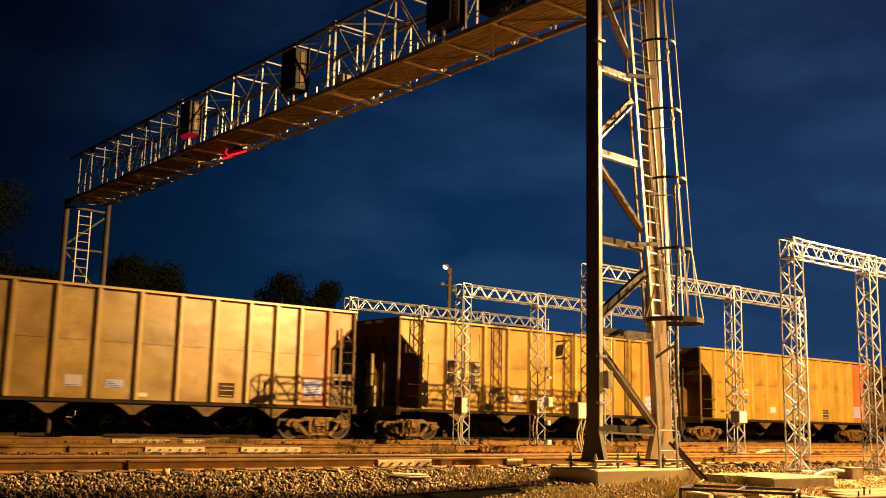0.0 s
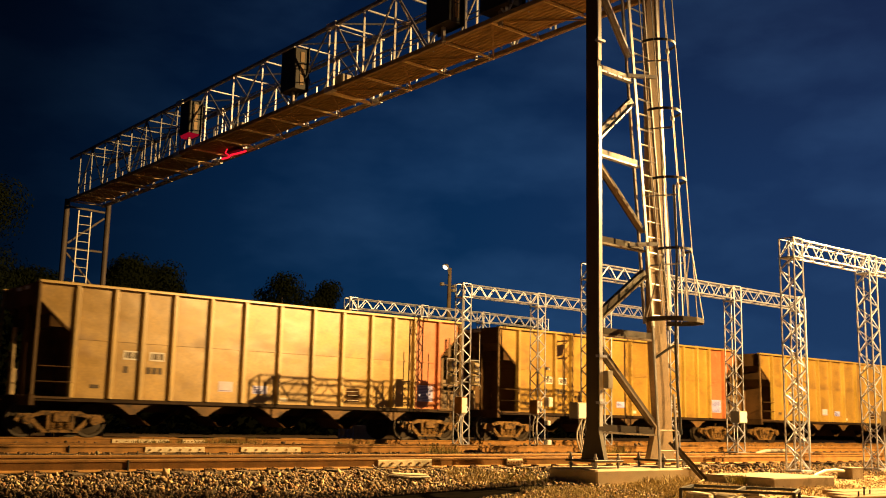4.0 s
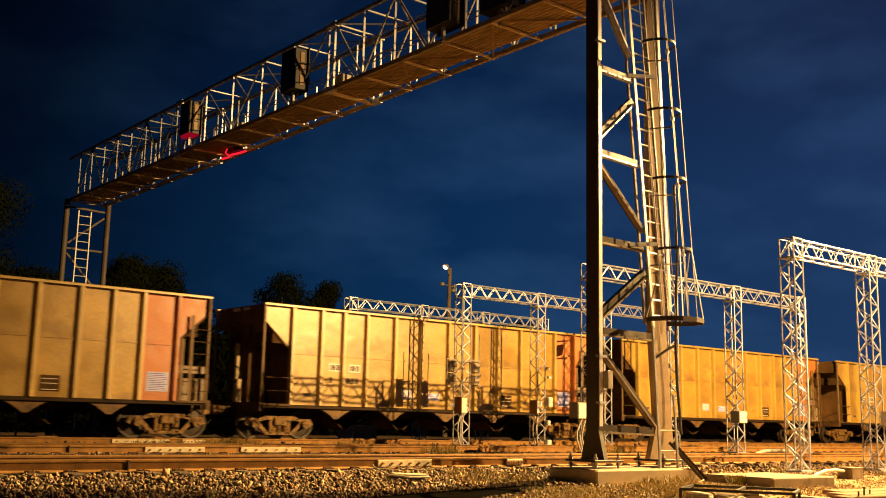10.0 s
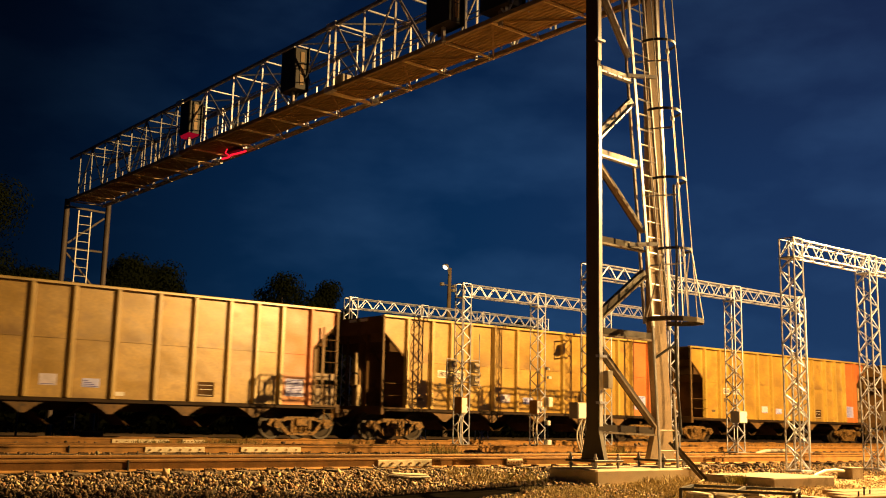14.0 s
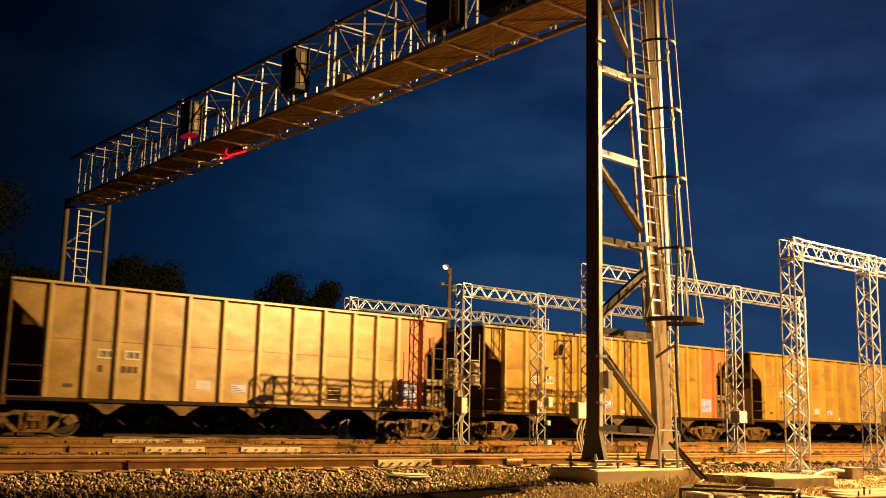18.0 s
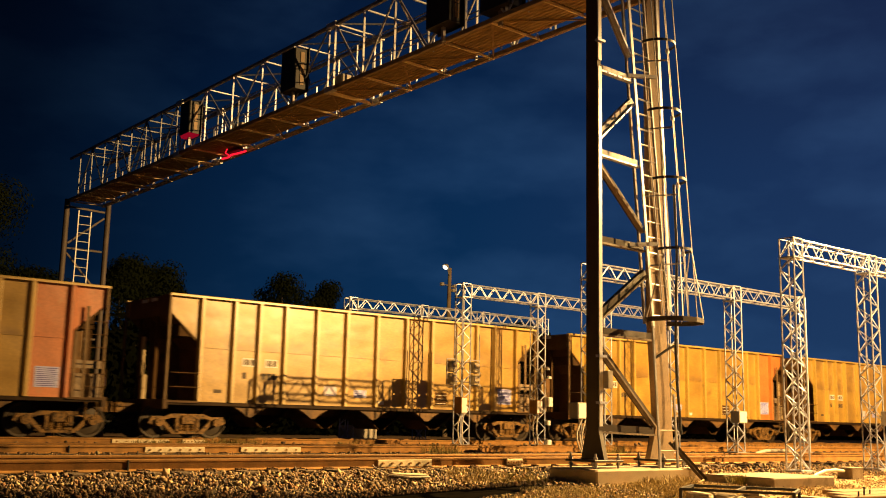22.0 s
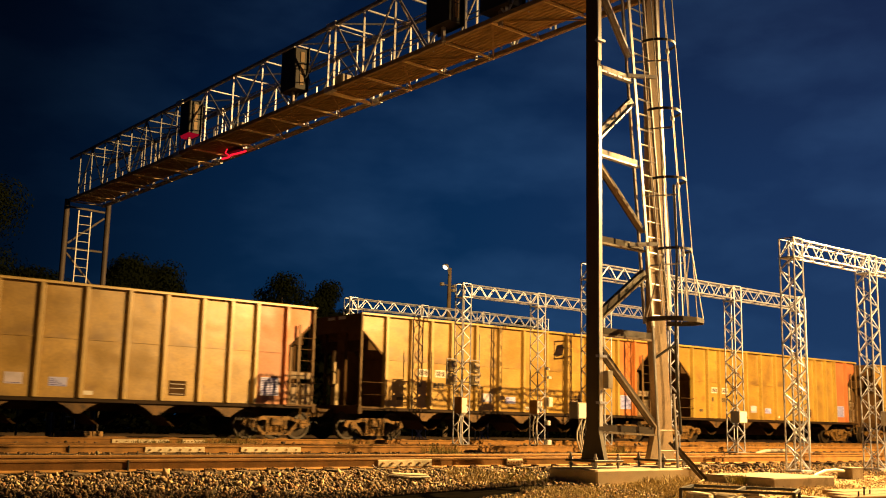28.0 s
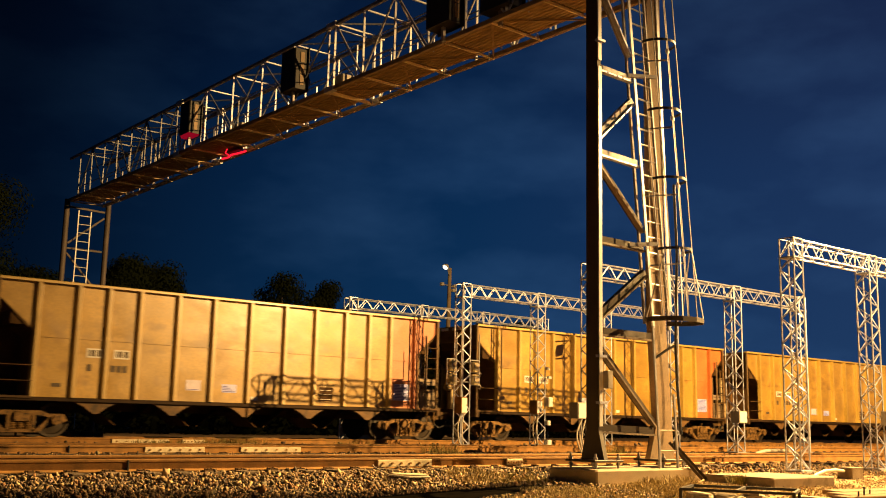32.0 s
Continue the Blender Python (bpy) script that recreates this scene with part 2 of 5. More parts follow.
CONCRETE = mat("cast_concrete", (0.35, 0.28, 0.19), 0.85, 0.0, 0.14, 2.5, 60, 0.15, stain=(0.30, 0.27, 0.23), stain_at=0.60)
SLAB = mat("dusty_slab_concrete", (0.25, 0.20, 0.14), 0.9, 0.0, 0.18, 2.5, 60, 0.2, stain=(0.17, 0.13, 0.09), stain_at=0.55)
BOARD = mat("dusty_brown_board", (0.27, 0.165, 0.085), 0.9, 0.0, 0.3, 3.0, 40, 0.2, stretch=(0.4, 4, 4), stain=(0.14, 0.09, 0.05), stain_at=0.55)
GROUND = mat("gravelly_dirt", (0.30, 0.19, 0.08), 0.95, 0.0, 0.4, 1.5, 35, 0.8, stain=(0.11, 0.085, 0.055), stain_at=0.55)
# gravel darkened in colour for the shade in the ballast's gaps
BED = mat("gravel_with_gap_shade", (0.024, 0.017, 0.010), 0.95, 0.0, 0.4, 3.0, 60, 0.8)
# near-black for the shadow painted on the ground below the ballast
SHADE_BLACK = island_mat("painted_shade", [(0.004, 0.0035, 0.003), (0.007, 0.006, 0.005), (0.005, 0.0045, 0.004)], 1.0, 0.0)
STONE = island_mat("ballast_stone", [(0.03, 0.024, 0.016), (0.38, 0.26, 0.13), (0.07, 0.05, 0.034), (0.52, 0.37, 0.20), (0.04, 0.032, 0.03), (0.32, 0.165, 0.07), (0.10, 0.085, 0.05), (0.22, 0.15, 0.12), (0.03, 0.026, 0.018), (0.46, 0.37, 0.19)])
GRASS = island_mat("dry_grass", [(0.10, 0.065, 0.025), (0.46, 0.36, 0.17), (0.22, 0.15, 0.05), (0.62, 0.52, 0.30), (0.14, 0.10, 0.03), (0.34, 0.27, 0.10)])
WEED = island_mat("green_weeds", [(0.13, 0.115, 0.03), (0.24, 0.19, 0.05), (0.17, 0.14, 0.04)])
LEAF = island_mat("dark_tree_leaves", [(0.012, 0.018, 0.007), (0.018, 0.024, 0.008), (0.014, 0.020, 0.008)], 1.0, 0.0)
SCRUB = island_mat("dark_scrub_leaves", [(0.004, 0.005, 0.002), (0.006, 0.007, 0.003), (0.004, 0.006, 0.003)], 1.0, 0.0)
BARK = mat("tree_bark", (0.10, 0.08, 0.06), 0.9, 0.0, 0.3, 4, 30, 0.5)
POLE_WOOD = mat("weathered_pole_timber", (0.22, 0.17, 0.12), 0.9, 0.0, 0.25, 4, 40, 0.4, stretch=(4, 4, 0.4))
BOX_GREY = mat("grey_painted_box", (0.40, 0.38, 0.34), 0.5, 0.0, 0.12, 4, 50, 0.05)
BOX_WHITE = mat("white_painted_box", (0.72, 0.70, 0.66), 0.45, 0.0, 0.08, 4, 50, 0.05)
JOINT = mat("pale_insulated_joint", (0.62, 0.53, 0.36), 0.6, 0.0, 0.2, 8, 60, 0.1, stain=(0.30, 0.20, 0.11), stain_at=0.62)
CABLE = mat("pale_cable_sheath", (0.50, 0.46, 0.40), 0.5, 0.0, 0.1, 8, 50, 0.05)
STENCIL = mat("white_stencil_paint", (0.78, 0.76, 0.72), 0.6, 0.0, 0.1, 6, 60, 0.0)
STENCIL_DARK = mat("dark_stencil_paint", (0.10, 0.075, 0.05), 0.7, 0.0, 0.25, 6, 60, 0.0)
PLACARD_PALE = mat("pale_pinkish_placard", (0.60, 0.56, 0.72), 0.5, 0.0, 0.12, 6, 60, 0.0)
PLACARD = mat("pale_lavender_placard", (0.50, 0.54, 1.0), 0.45, 0.0, 0.08, 6, 60, 0.0)
BLUE_INK = mat("blue_print_ink", (0.07, 0.07, 0.45), 0.5, 0.0, 0.1, 6, 60, 0.0)
LENS_RED = glow_mat("red_signal_lens", (1.0, 0.012, 0.03), 1.6)
# glow that stands for red signal light falling on a housing's skirt
RED_SKIRT_GLOW = glow_mat("red_skirt_glow", (1.0, 0.010, 0.05), 0.24)
LAMP_GLOW = glow_mat("lit_lamp_glass", (1.0, 0.90, 0.70), 2.2)

# ---- mesh helpers ----


class Solid:
    """Collects corners and faces of one mesh."""

    def __init__(self):
        self.v, self.f = [], []

    def add(self, verts, faces):
        n = len(self.v)
        self.v += [tuple(p) for p in verts]
        self.f += [tuple(i + n for i in q) for q in faces]
        return self

    def box(self, x0, x1, y0, y1, z0, z1):
        c = [(x, y, z) for z in (z0, z1) for x, y in ((x0, y0), (x1, y0), (x1, y1), (x0, y1))]
        return self.add(c, [(3, 2, 1, 0), (4, 5, 6, 7), (0, 1, 5, 4), (1, 2, 6, 5), (2, 3, 7, 6), (3, 0, 4, 7)])

    def bev(self, x0, x1, y0, y1, z0, z1, b=0.01):
        """A box with its upright and upper edges chamfered."""
        ring = lambda d, z: [(x0 + d + b, y0 + d, z), (x1 - d - b, y0 + d, z), (x1 - d, y0 + d + b, z), (x1 - d, y1 - d - b, z), (x1 - d - b, y1 - d, z), (x0 + d + b, y1 - d, z), (x0 + d, y1 - d - b, z), (x0 + d, y0 + d + b, z)]
        r = ring(0, z0) + ring(0, z1 - b) + ring(b, z1)
        f = [tuple(range(7, -1, -1)), tuple(range(16, 24))]
        for k in (0, 8):
            f += [(k + i, k + (i + 1) % 8, k + 8 + (i + 1) % 8, k + 8 + i) for i in range(8)]
        return self.add(r, f)

    def bar(self, a, b, w, h=None, up=(0, 0, 1)):
        """A straight bar of section w x h from a to b."""
        h = h or w
        a, b = Vector(a), Vector(b)
        d = (b - a).normalized()
        u = Vector(up)
        if abs(d.dot(u)) > 0.98:
            u = Vector((0, 1, 0))
        s = d.cross(u).normalized() * w / 2
        u = s.cross(d).normalized() * h / 2
        c = [p + i * s + j * u for p in (a, b) for i, j in ((-1, -1), (1, -1), (1, 1), (-1, 1))]
        return self.add(c, [(0, 3, 2, 1), (4, 5, 6, 7), (0, 1, 5, 4), (1, 2, 6, 5), (2, 3, 7, 6), (3, 0, 4, 7)])

    def tube(self, a, b, r, n=8, r2=None):
        a, b = Vector(a), Vector(b)
        r2 = r if r2 is None else r2
        d = (b - a).normalized()
        u = Vector((0, 0, 1)) if abs(d.z) < 0.95 else Vector((1, 0, 0))
        s = d.cross(u).normalized()
        u = s.cross(d)
        c = []
        for p, q in ((a, r), (b, r2)):
            c += [p + q * (math.cos(2 * math.pi * i / n) * s + math.sin(2 * math.pi * i / n) * u) for i in range(n)]
        f = [tuple(range(n)), tuple(range(2 * n - 1, n - 1, -1))] + [(i, n + i, n + (i + 1) % n, (i + 1) % n) for i in range(n)]
        return self.add(c, f)

    def path(self, pts, r, n=6):
        for a, b in zip(pts, pts[1:]):
            self.tube(a, b, r, n)
        return self

    def prism(self, outline, axis, lo, hi):
        """Outline of 2D points, drawn along an axis: 'x' takes (y, z), 'y' takes (x, z), 'z' takes (x, y)."""
        put = {"x": lambda p, t: (t, p[0], p[1]), "y": lambda p, t: (p[0], t, p[1]), "z": lambda p, t: (p[0], p[1], t)}[axis]
        n = len(outline)
        c = [put(p, t) for t in (lo, hi) for p in outline]
        return self.add(c, [tuple(range(n)), tuple(range(2 * n - 1, n - 1, -1))] + [(i, n + i, n + (i + 1) % n, (i + 1) % n) for i in range(n)])

    def turn(self, profile, centre, axis="y", n=24):
        """A ring body: profile of (radius, along)."""
        k = len(profile)
        cx, cy, cz = centre
        c = []
        for i in range(n):
            t = 2 * math.pi * i / n
            for r, y in profile:
                c.append((cx + r * math.cos(t), cy + y, cz + r * math.sin(t)) if axis == "y" else (cx + r * math.cos(t), cy + r * math.sin(t), cz + y))
        f = [(i * k + j, i * k + j + 1, ((i + 1) % n) * k + j + 1, ((i + 1) % n) * k + j) for i in range(n) for j in range(k - 1)]
        return self.add(c, f)

    def ribbon(self, pts, h, t):
        """A bent flat bar on edge through pts: height h, thickness t."""
        n = len(pts)
        c = []
        for i, p in enumerate(pts):
            a, b = Vector(pts[max(0, i - 1)]), Vector(pts[min(n - 1, i + 1)])
            d = (b - a).normalized()
            s = Vector((-d.y, d.x, 0)).normalized() * t / 2
            p = Vector(p)
            c += [p + s + Vector((0, 0, -h / 2)), p - s + Vector((0, 0, -h / 2)), p - s + Vector((0, 0, h / 2)), p + s + Vector((0, 0, h / 2))]
        f = [(0, 1, 2, 3), (4 * n - 1, 4 * n - 2, 4 * n - 3, 4 * n - 4)]
        for i in range(n - 1):
            f += [(4 * i + k, 4 * i + (k + 1) % 4, 4 * i + 4 + (k + 1) % 4, 4 * i + 4 + k) for k in range(4)]
        return self.add(c, f)

    def mesh(self, name, material, smooth=False):
        me = bpy.data.meshes.new(name)
        me.from_pydata(self.v, [], self.f)
        bm = bmesh.new()
        bm.from_mesh(me)
        bmesh.ops.recalc_face_normals(bm, faces=bm.faces)
        bm.to_mesh(me)
        bm.free()
        me.materials.append(material)
        if smooth:
            me.polygons.foreach_set("use_smooth", [True] * len(me.polygons))
            me.set_sharp_from_angle(angle=radians(40))
        me.update()
        return me


def part(name, solid, material, parent, label="", smooth=False, at=None, rest=False):
    me = solid if isinstance(solid, bpy.types.Mesh) else solid.mesh(name, material, smooth)
    ob = new(name, me)
    ob.parent = parent
    if at is not None:
        ob.matrix_basis = at
    if rest:
        ob["kind"] = "stuff"
    return tagged(ob, label)


def thing(name, at, label, category, group="", kind=""):
    ob = new(name)
    ob.empty_display_size = 0.2
    ob.matrix_basis = at
    return tagged(ob, label, category, group, kind)


def one(name, solid, material, label, category, at=None, group="", kind="", smooth=False):
    ob = new(name, solid.mesh(name, material, smooth))
    if at is not None:
        ob.matrix_basis = at
    return tagged(ob, label, category, group, kind)
# ---- ground ----
TRACKS = (15.415, 22.143, 28.871)


def shoulder_drop(x, y):
    """How far the ground falls away below the ballast shoulder towards -x."""
    return -0.23 * np.clip((14.6 - x) / 6.0, 0, 1) * np.clip((14.1 - y) / 0.8, 0, 1)


def ground_z(x, y):
    return flat_z(y) + float(shoulder_drop(x, y))


def flat_z(y):
    for (ya, za), (yb, zb) in zip(PROFILE, PROFILE[1:]):
        if y <= yb:
            return za + (zb - za) * max(0.0, (y - ya) / (yb - ya))
    return PROFILE[-1][1]


PROFILE = [(-4000, -0.9), (-6, -0.86), (6, -0.66), (9.5, -0.48), (11.2, -0.37), (12.6, -0.36), (13.3, -0.34), (14.1, -0.25), (14.5, -0.235), (15.0, -0.20), (32, -0.19), (34, -0.30), (60, -0.4), (5000, -0.4)]


def build_ground():
    xs = sorted({-4000, -600, -120, -40, -15, 80, 110, 200, 700, 4500, *np.arange(-5, 60, 0.4).round(2).tolist()})
    ys = sorted({-4000, -600, -100, -20, -8, 45, 60, 100, 300, 1000, 5000, *np.arange(0, 8, 1.0).round(2).tolist(), *np.arange(8, 16, 0.2).round(2).tolist(), *np.arange(16, 34, 1.0).round(2).tolist()})
    s = Solid()
    v = []
    for y in ys:
        for x in xs:
            z = ground_z(x, y)
            if 7 < y < 14 and -5 < x < 60:
                z += 0.014 * noise.noise((x * 1.1, y * 1.3, 0)) + 0.006 * noise.noise((x * 4, y * 4, 3))
            v.append((x, y, z))
    w = len(xs)
    s.add(v, [(j * w + i, j * w + i + 1, (j + 1) * w + i + 1, (j + 1) * w + i) for j in range(len(ys) - 1) for i in range(w - 1)])
    one("ground", s, GROUND, "brown gravelly dirt ground of a railway yard", "ground", kind="structure")


build_ground()


def ballast_bed():
    """Fine gravel under the broken stone, from the shoulder across all tracks, darkened for the shade between the
    stones.
    """
    s = Solid()
    ys = [10.8, 11.4, 11.9, 12.25, 12.6, 13.0, 13.3, 13.7, 14.1, 14.5, 15.0, 18.0, 22.0, 26.0, 30.0, 31.9]
    xs = np.arange(-20, 100, 1.0)
    v = [(x, y + (0.18 * noise.noise((x * 0.7, 0, 5)) if y < 12.0 else 0), ground_z(x, y) + 0.024) for y in ys for x in xs]
    w = len(xs)
    s.add(v, [(j * w + i, j * w + i + 1, (j + 1) * w + i + 1, (j + 1) * w + i) for j in range(len(ys) - 1) for i in range(w - 1) if not (ys[j] < (14.3 if xs[i] > 15.5 else 13.2) and xs[i] > 12.5) and not (ys[j] < 12.2 and xs[i] > 8.5 + 4 * (ys[j] - 10.8) / 1.4)])
    one("gravel_bed", s, BED, "fine gravel bed under the tracks, darkened for the shade between stones", "gravel", kind="structure")


ballast_bed()

# ---- tracks ----


def rail_profile():
    return [(-0.07, -0.18), (0.07, -0.18), (0.07, -0.168), (0.012, -0.145), (0.010, -0.045), (0.036, -0.036), (0.037, -0.006), (0.030, 0.0), (-0.030, 0.0), (-0.037, -0.006), (-0.036, -0.036), (-0.010, -0.045), (-0.012, -0.145), (-0.07, -0.168)]


def build_track(index, yc):
    t = thing("railway_track", pose(0, yc, 0), "rusty steel railway track on timber ties in ballast", "railway track", "tracks", "structure")
    x0, x1 = -60.0, 160.0
    for side in (-0.7525, 0.7525):
        r = part("rail", Solid().prism([(side + a, b) for a, b in rail_profile()], "x", x0, x1), RUST, t, "rusty steel rail with a worn head")
        part("rail_head", Solid().box(x0, x1, side - 0.027, side + 0.027, 0.0005, 0.003), RAILTOP, r, "polished running surface")
    tie = Solid().bev(-0.115, 0.115, -1.3, 1.3, -0.36, -0.172, 0.012).mesh("tie", TIE)
    plate = Solid()
    for side in (-0.7525, 0.7525):
        plate.bev(-0.09, 0.09, side - 0.17, side + 0.17, -0.18, -0.166, 0.004)
        for dx in (-0.05, 0.05):
            for dy in (-0.1, 0.1):
                plate.bev(dx - 0.012, dx + 0.012, side + dy - 0.016, side + dy + 0.016, -0.17, -0.138, 0.004)
    # rail anchors hang beside each tie, under the rail's foot
        plate.bev(0.10, 0.15, side - 0.10, side + 0.10, -0.20, -0.15, 0.01)
        plate.bev(-0.035, 0.035, side - 0.13, side - 0.08, -0.18, -0.14, 0.01)
    plate = plate.mesh("tie_plate", PLATE_DARK)
    n = 0
    for k in range(130):
        x = -6 + 0.535 * k + random.uniform(-0.02, 0.02)
        o = part("tie", tie, None, t, at=pose(x, random.uniform(-0.03, 0.03), random.uniform(-0.012, 0.004), 0, 0, random.uniform(-0.8, 0.8)))
        part("tie_plate", plate, None, t, at=pose(x, 0, 0))
    return t


track_list = [build_track(i, y) for i, y in enumerate(TRACKS)]


def joint_bar(track, x, side, length, lift=0.0):
    s = Solid().bev(-length / 2, length / 2, -0.055, -0.014, -0.15, -0.035, 0.008)
    j = part("joint_bar", s, JOINT, track, "pale bolted insulated joint bar", at=pose(x, side, lift))
    for k in range(6):
        u = -length / 2 + length * (k + 0.5) / 6
        part("bolt", Solid().tube((u, -0.085, -0.095), (u, -0.05, -0.095), 0.02, 6), RUST, j, "rusty bolt")


joint_bar(track_list[0], 11.2, -0.7525, 1.2)
joint_bar(track_list[0], 13.85, -0.7525, 0.42)
joint_bar(track_list[1], 10.0, -0.7525, 1.4)
joint_bar(track_list[1], 12.4, -0.7525, 1.6)
joint_bar(track_list[2], 12.1, -0.7525, 1.7)
joint_bar(track_list[2], 13.7, -0.7525, 0.7)

# bond gaps: a dark insulating strip upright on the rail's side
for k, x in ((0, 6.13), (1, 7.67)):
    part("rail_gap", Solid().bev(x - 0.012, x + 0.012, -0.7525 - 0.055, -0.7525 - 0.012, -0.165, -0.01, 0.004), BLACK, track_list[k], "dark insulated rail gap")

# ---- lattice portals over the tracks ----
# centres of the columns of each portal along the track, its centre line, base and height
POST_X = ((21.37, 24.80, 28.2, 31.6), (20.75, 24.1, 27.28, 30.95), (22.0, 25.48, 28.96, 32.3), (21.72, 25.14, 28.42, 31.9))
PORTAL_Y = (13.20, 18.95, 25.78, 32.0)
PORTAL_BASE = (-0.29, -0.10, -0.10, -0.15)
PORTAL_TOP = (5.07, 5.03, 5.19, 5.19)
COL = 0.42


LACE = {}


def lace_bar(parent, p, q, nrm):
    """One flat lacing bar from p to q; bars of one length share a mesh."""
    d = q - p
    n = round(d.length, 3)
    if n not in LACE:
        LACE[n] = Solid().box(0, d.length, -0.0135, 0.0135, -0.006, 0.006).mesh("lacing_bar", GALV)
    x = d.normalized()
    z = (nrm - nrm.dot(x) * x).normalized()
    y = z.cross(x)
    m = Matrix((x, y, z)).transposed().to_4x4()
    m.translation = p
    part("lacing_bar", LACE[n], None, parent, at=m)


def lattice_box(name, parent, a, b, half, n):
    """A square lattice member from a to b: end frames, four chords, zigzag lacing on each face."""
    a, b = Vector(a), Vector(b)
    d = (b - a).normalized()
    u = Vector((0, 1, 0))
    w = d.cross(u).normalized()
    corner = [(i * u + j * w) * half for i, j in ((-1, -1), (1, -1), (1, 1), (-1, 1))]
    ob = part(name, Solid().tube(a + corner[0], b + corner[0], 0.023, 6), GALV, parent)
    for c in corner[1:]:
        part("chord", Solid().tube(a + c, b + c, 0.023, 6), GALV, ob)
    for t in (0.0, 1.0):
        p = a.lerp(b, t)
        for k in range(4):
            lace_bar(ob, p + corner[k], p + corner[(k + 1) % 4], (corner[k] + corner[(k + 1) % 4]).normalized())
    for k in range(4):
        c0, c1 = corner[k], corner[(k + 1) % 4]
        nrm = (c0 + c1).normalized()
        if k % 2:
            c0, c1 = c1, c0
        for i in range(n):
            p = a.lerp(b, i / n) + (c0 if i % 2 == 0 else c1)
            q = a.lerp(b, (i + 1) / n) + (c1 if i % 2 == 0 else c0)
            lace_bar(ob, p, q, nrm)
    return ob


def build_portal(i):
    y, z, top = PORTAL_Y[i], PORTAL_BASE[i], PORTAL_TOP[i]
    xs = POST_X[i]
    g = thing("lattice_portal", pose(0, y, 0), "galvanised steel lattice portal frame standing beside the tracks", "portal frame", "portal frames")
    h = COL / 2 - 0.026
    for x in xs:
        c = lattice_box("column", g, (x, 0, z + 0.02), (x, 0, top - COL - 0.03), h, 17)
        part("base_plate", Solid().bev(x - 0.26, x + 0.26, -0.26, 0.26, z - 0.12, z + 0.02, 0.006), GALV_DULL, c)
        part("cap_plate", Solid().box(x - 0.22, x + 0.22, -0.22, 0.22, top - COL - 0.045, top - COL - 0.03), GALV, c)
    for k in range(3):
        lattice_box("beam", g, (xs[k] + COL / 2, 0, top - COL / 2), (xs[k + 1] - COL / 2, 0, top - COL / 2), h, 9)
    for x in xs:
        lattice_box("corner_frame", g, (x, 0, top - COL - 0.028), (x, 0, top), h, 1)
    return g


portals = [build_portal(i) for i in range(4)]
# ---- signal bridge across the tracks ----
BX0, BX1 = 14.42, 15.95
BZ0, BZ1 = 9.45, 11.28
BY0, BY1 = 12.8, 42.4
NP = 18


# the trusses come in lengths that are bolted end to end: start, length of a panel, panels, whether the first node of the near face is a top node
LENGTHS = ((12.9, 1.368, 7, False), (22.77, 1.836, 5, True), (32.3, 1.314, 7, True))


def truss_face(g, x, flip):
    """Uprights and zigzag braces of one side of the bridge."""
    # each farther length takes steel dimmed in colour for the weaker light
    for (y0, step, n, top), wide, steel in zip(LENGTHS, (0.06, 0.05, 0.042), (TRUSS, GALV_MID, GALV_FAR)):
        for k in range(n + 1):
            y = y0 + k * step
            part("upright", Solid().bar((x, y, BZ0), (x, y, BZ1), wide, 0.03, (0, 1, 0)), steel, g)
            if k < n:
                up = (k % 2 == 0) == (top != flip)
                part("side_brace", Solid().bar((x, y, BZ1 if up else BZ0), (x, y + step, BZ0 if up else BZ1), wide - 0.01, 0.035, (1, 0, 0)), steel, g)


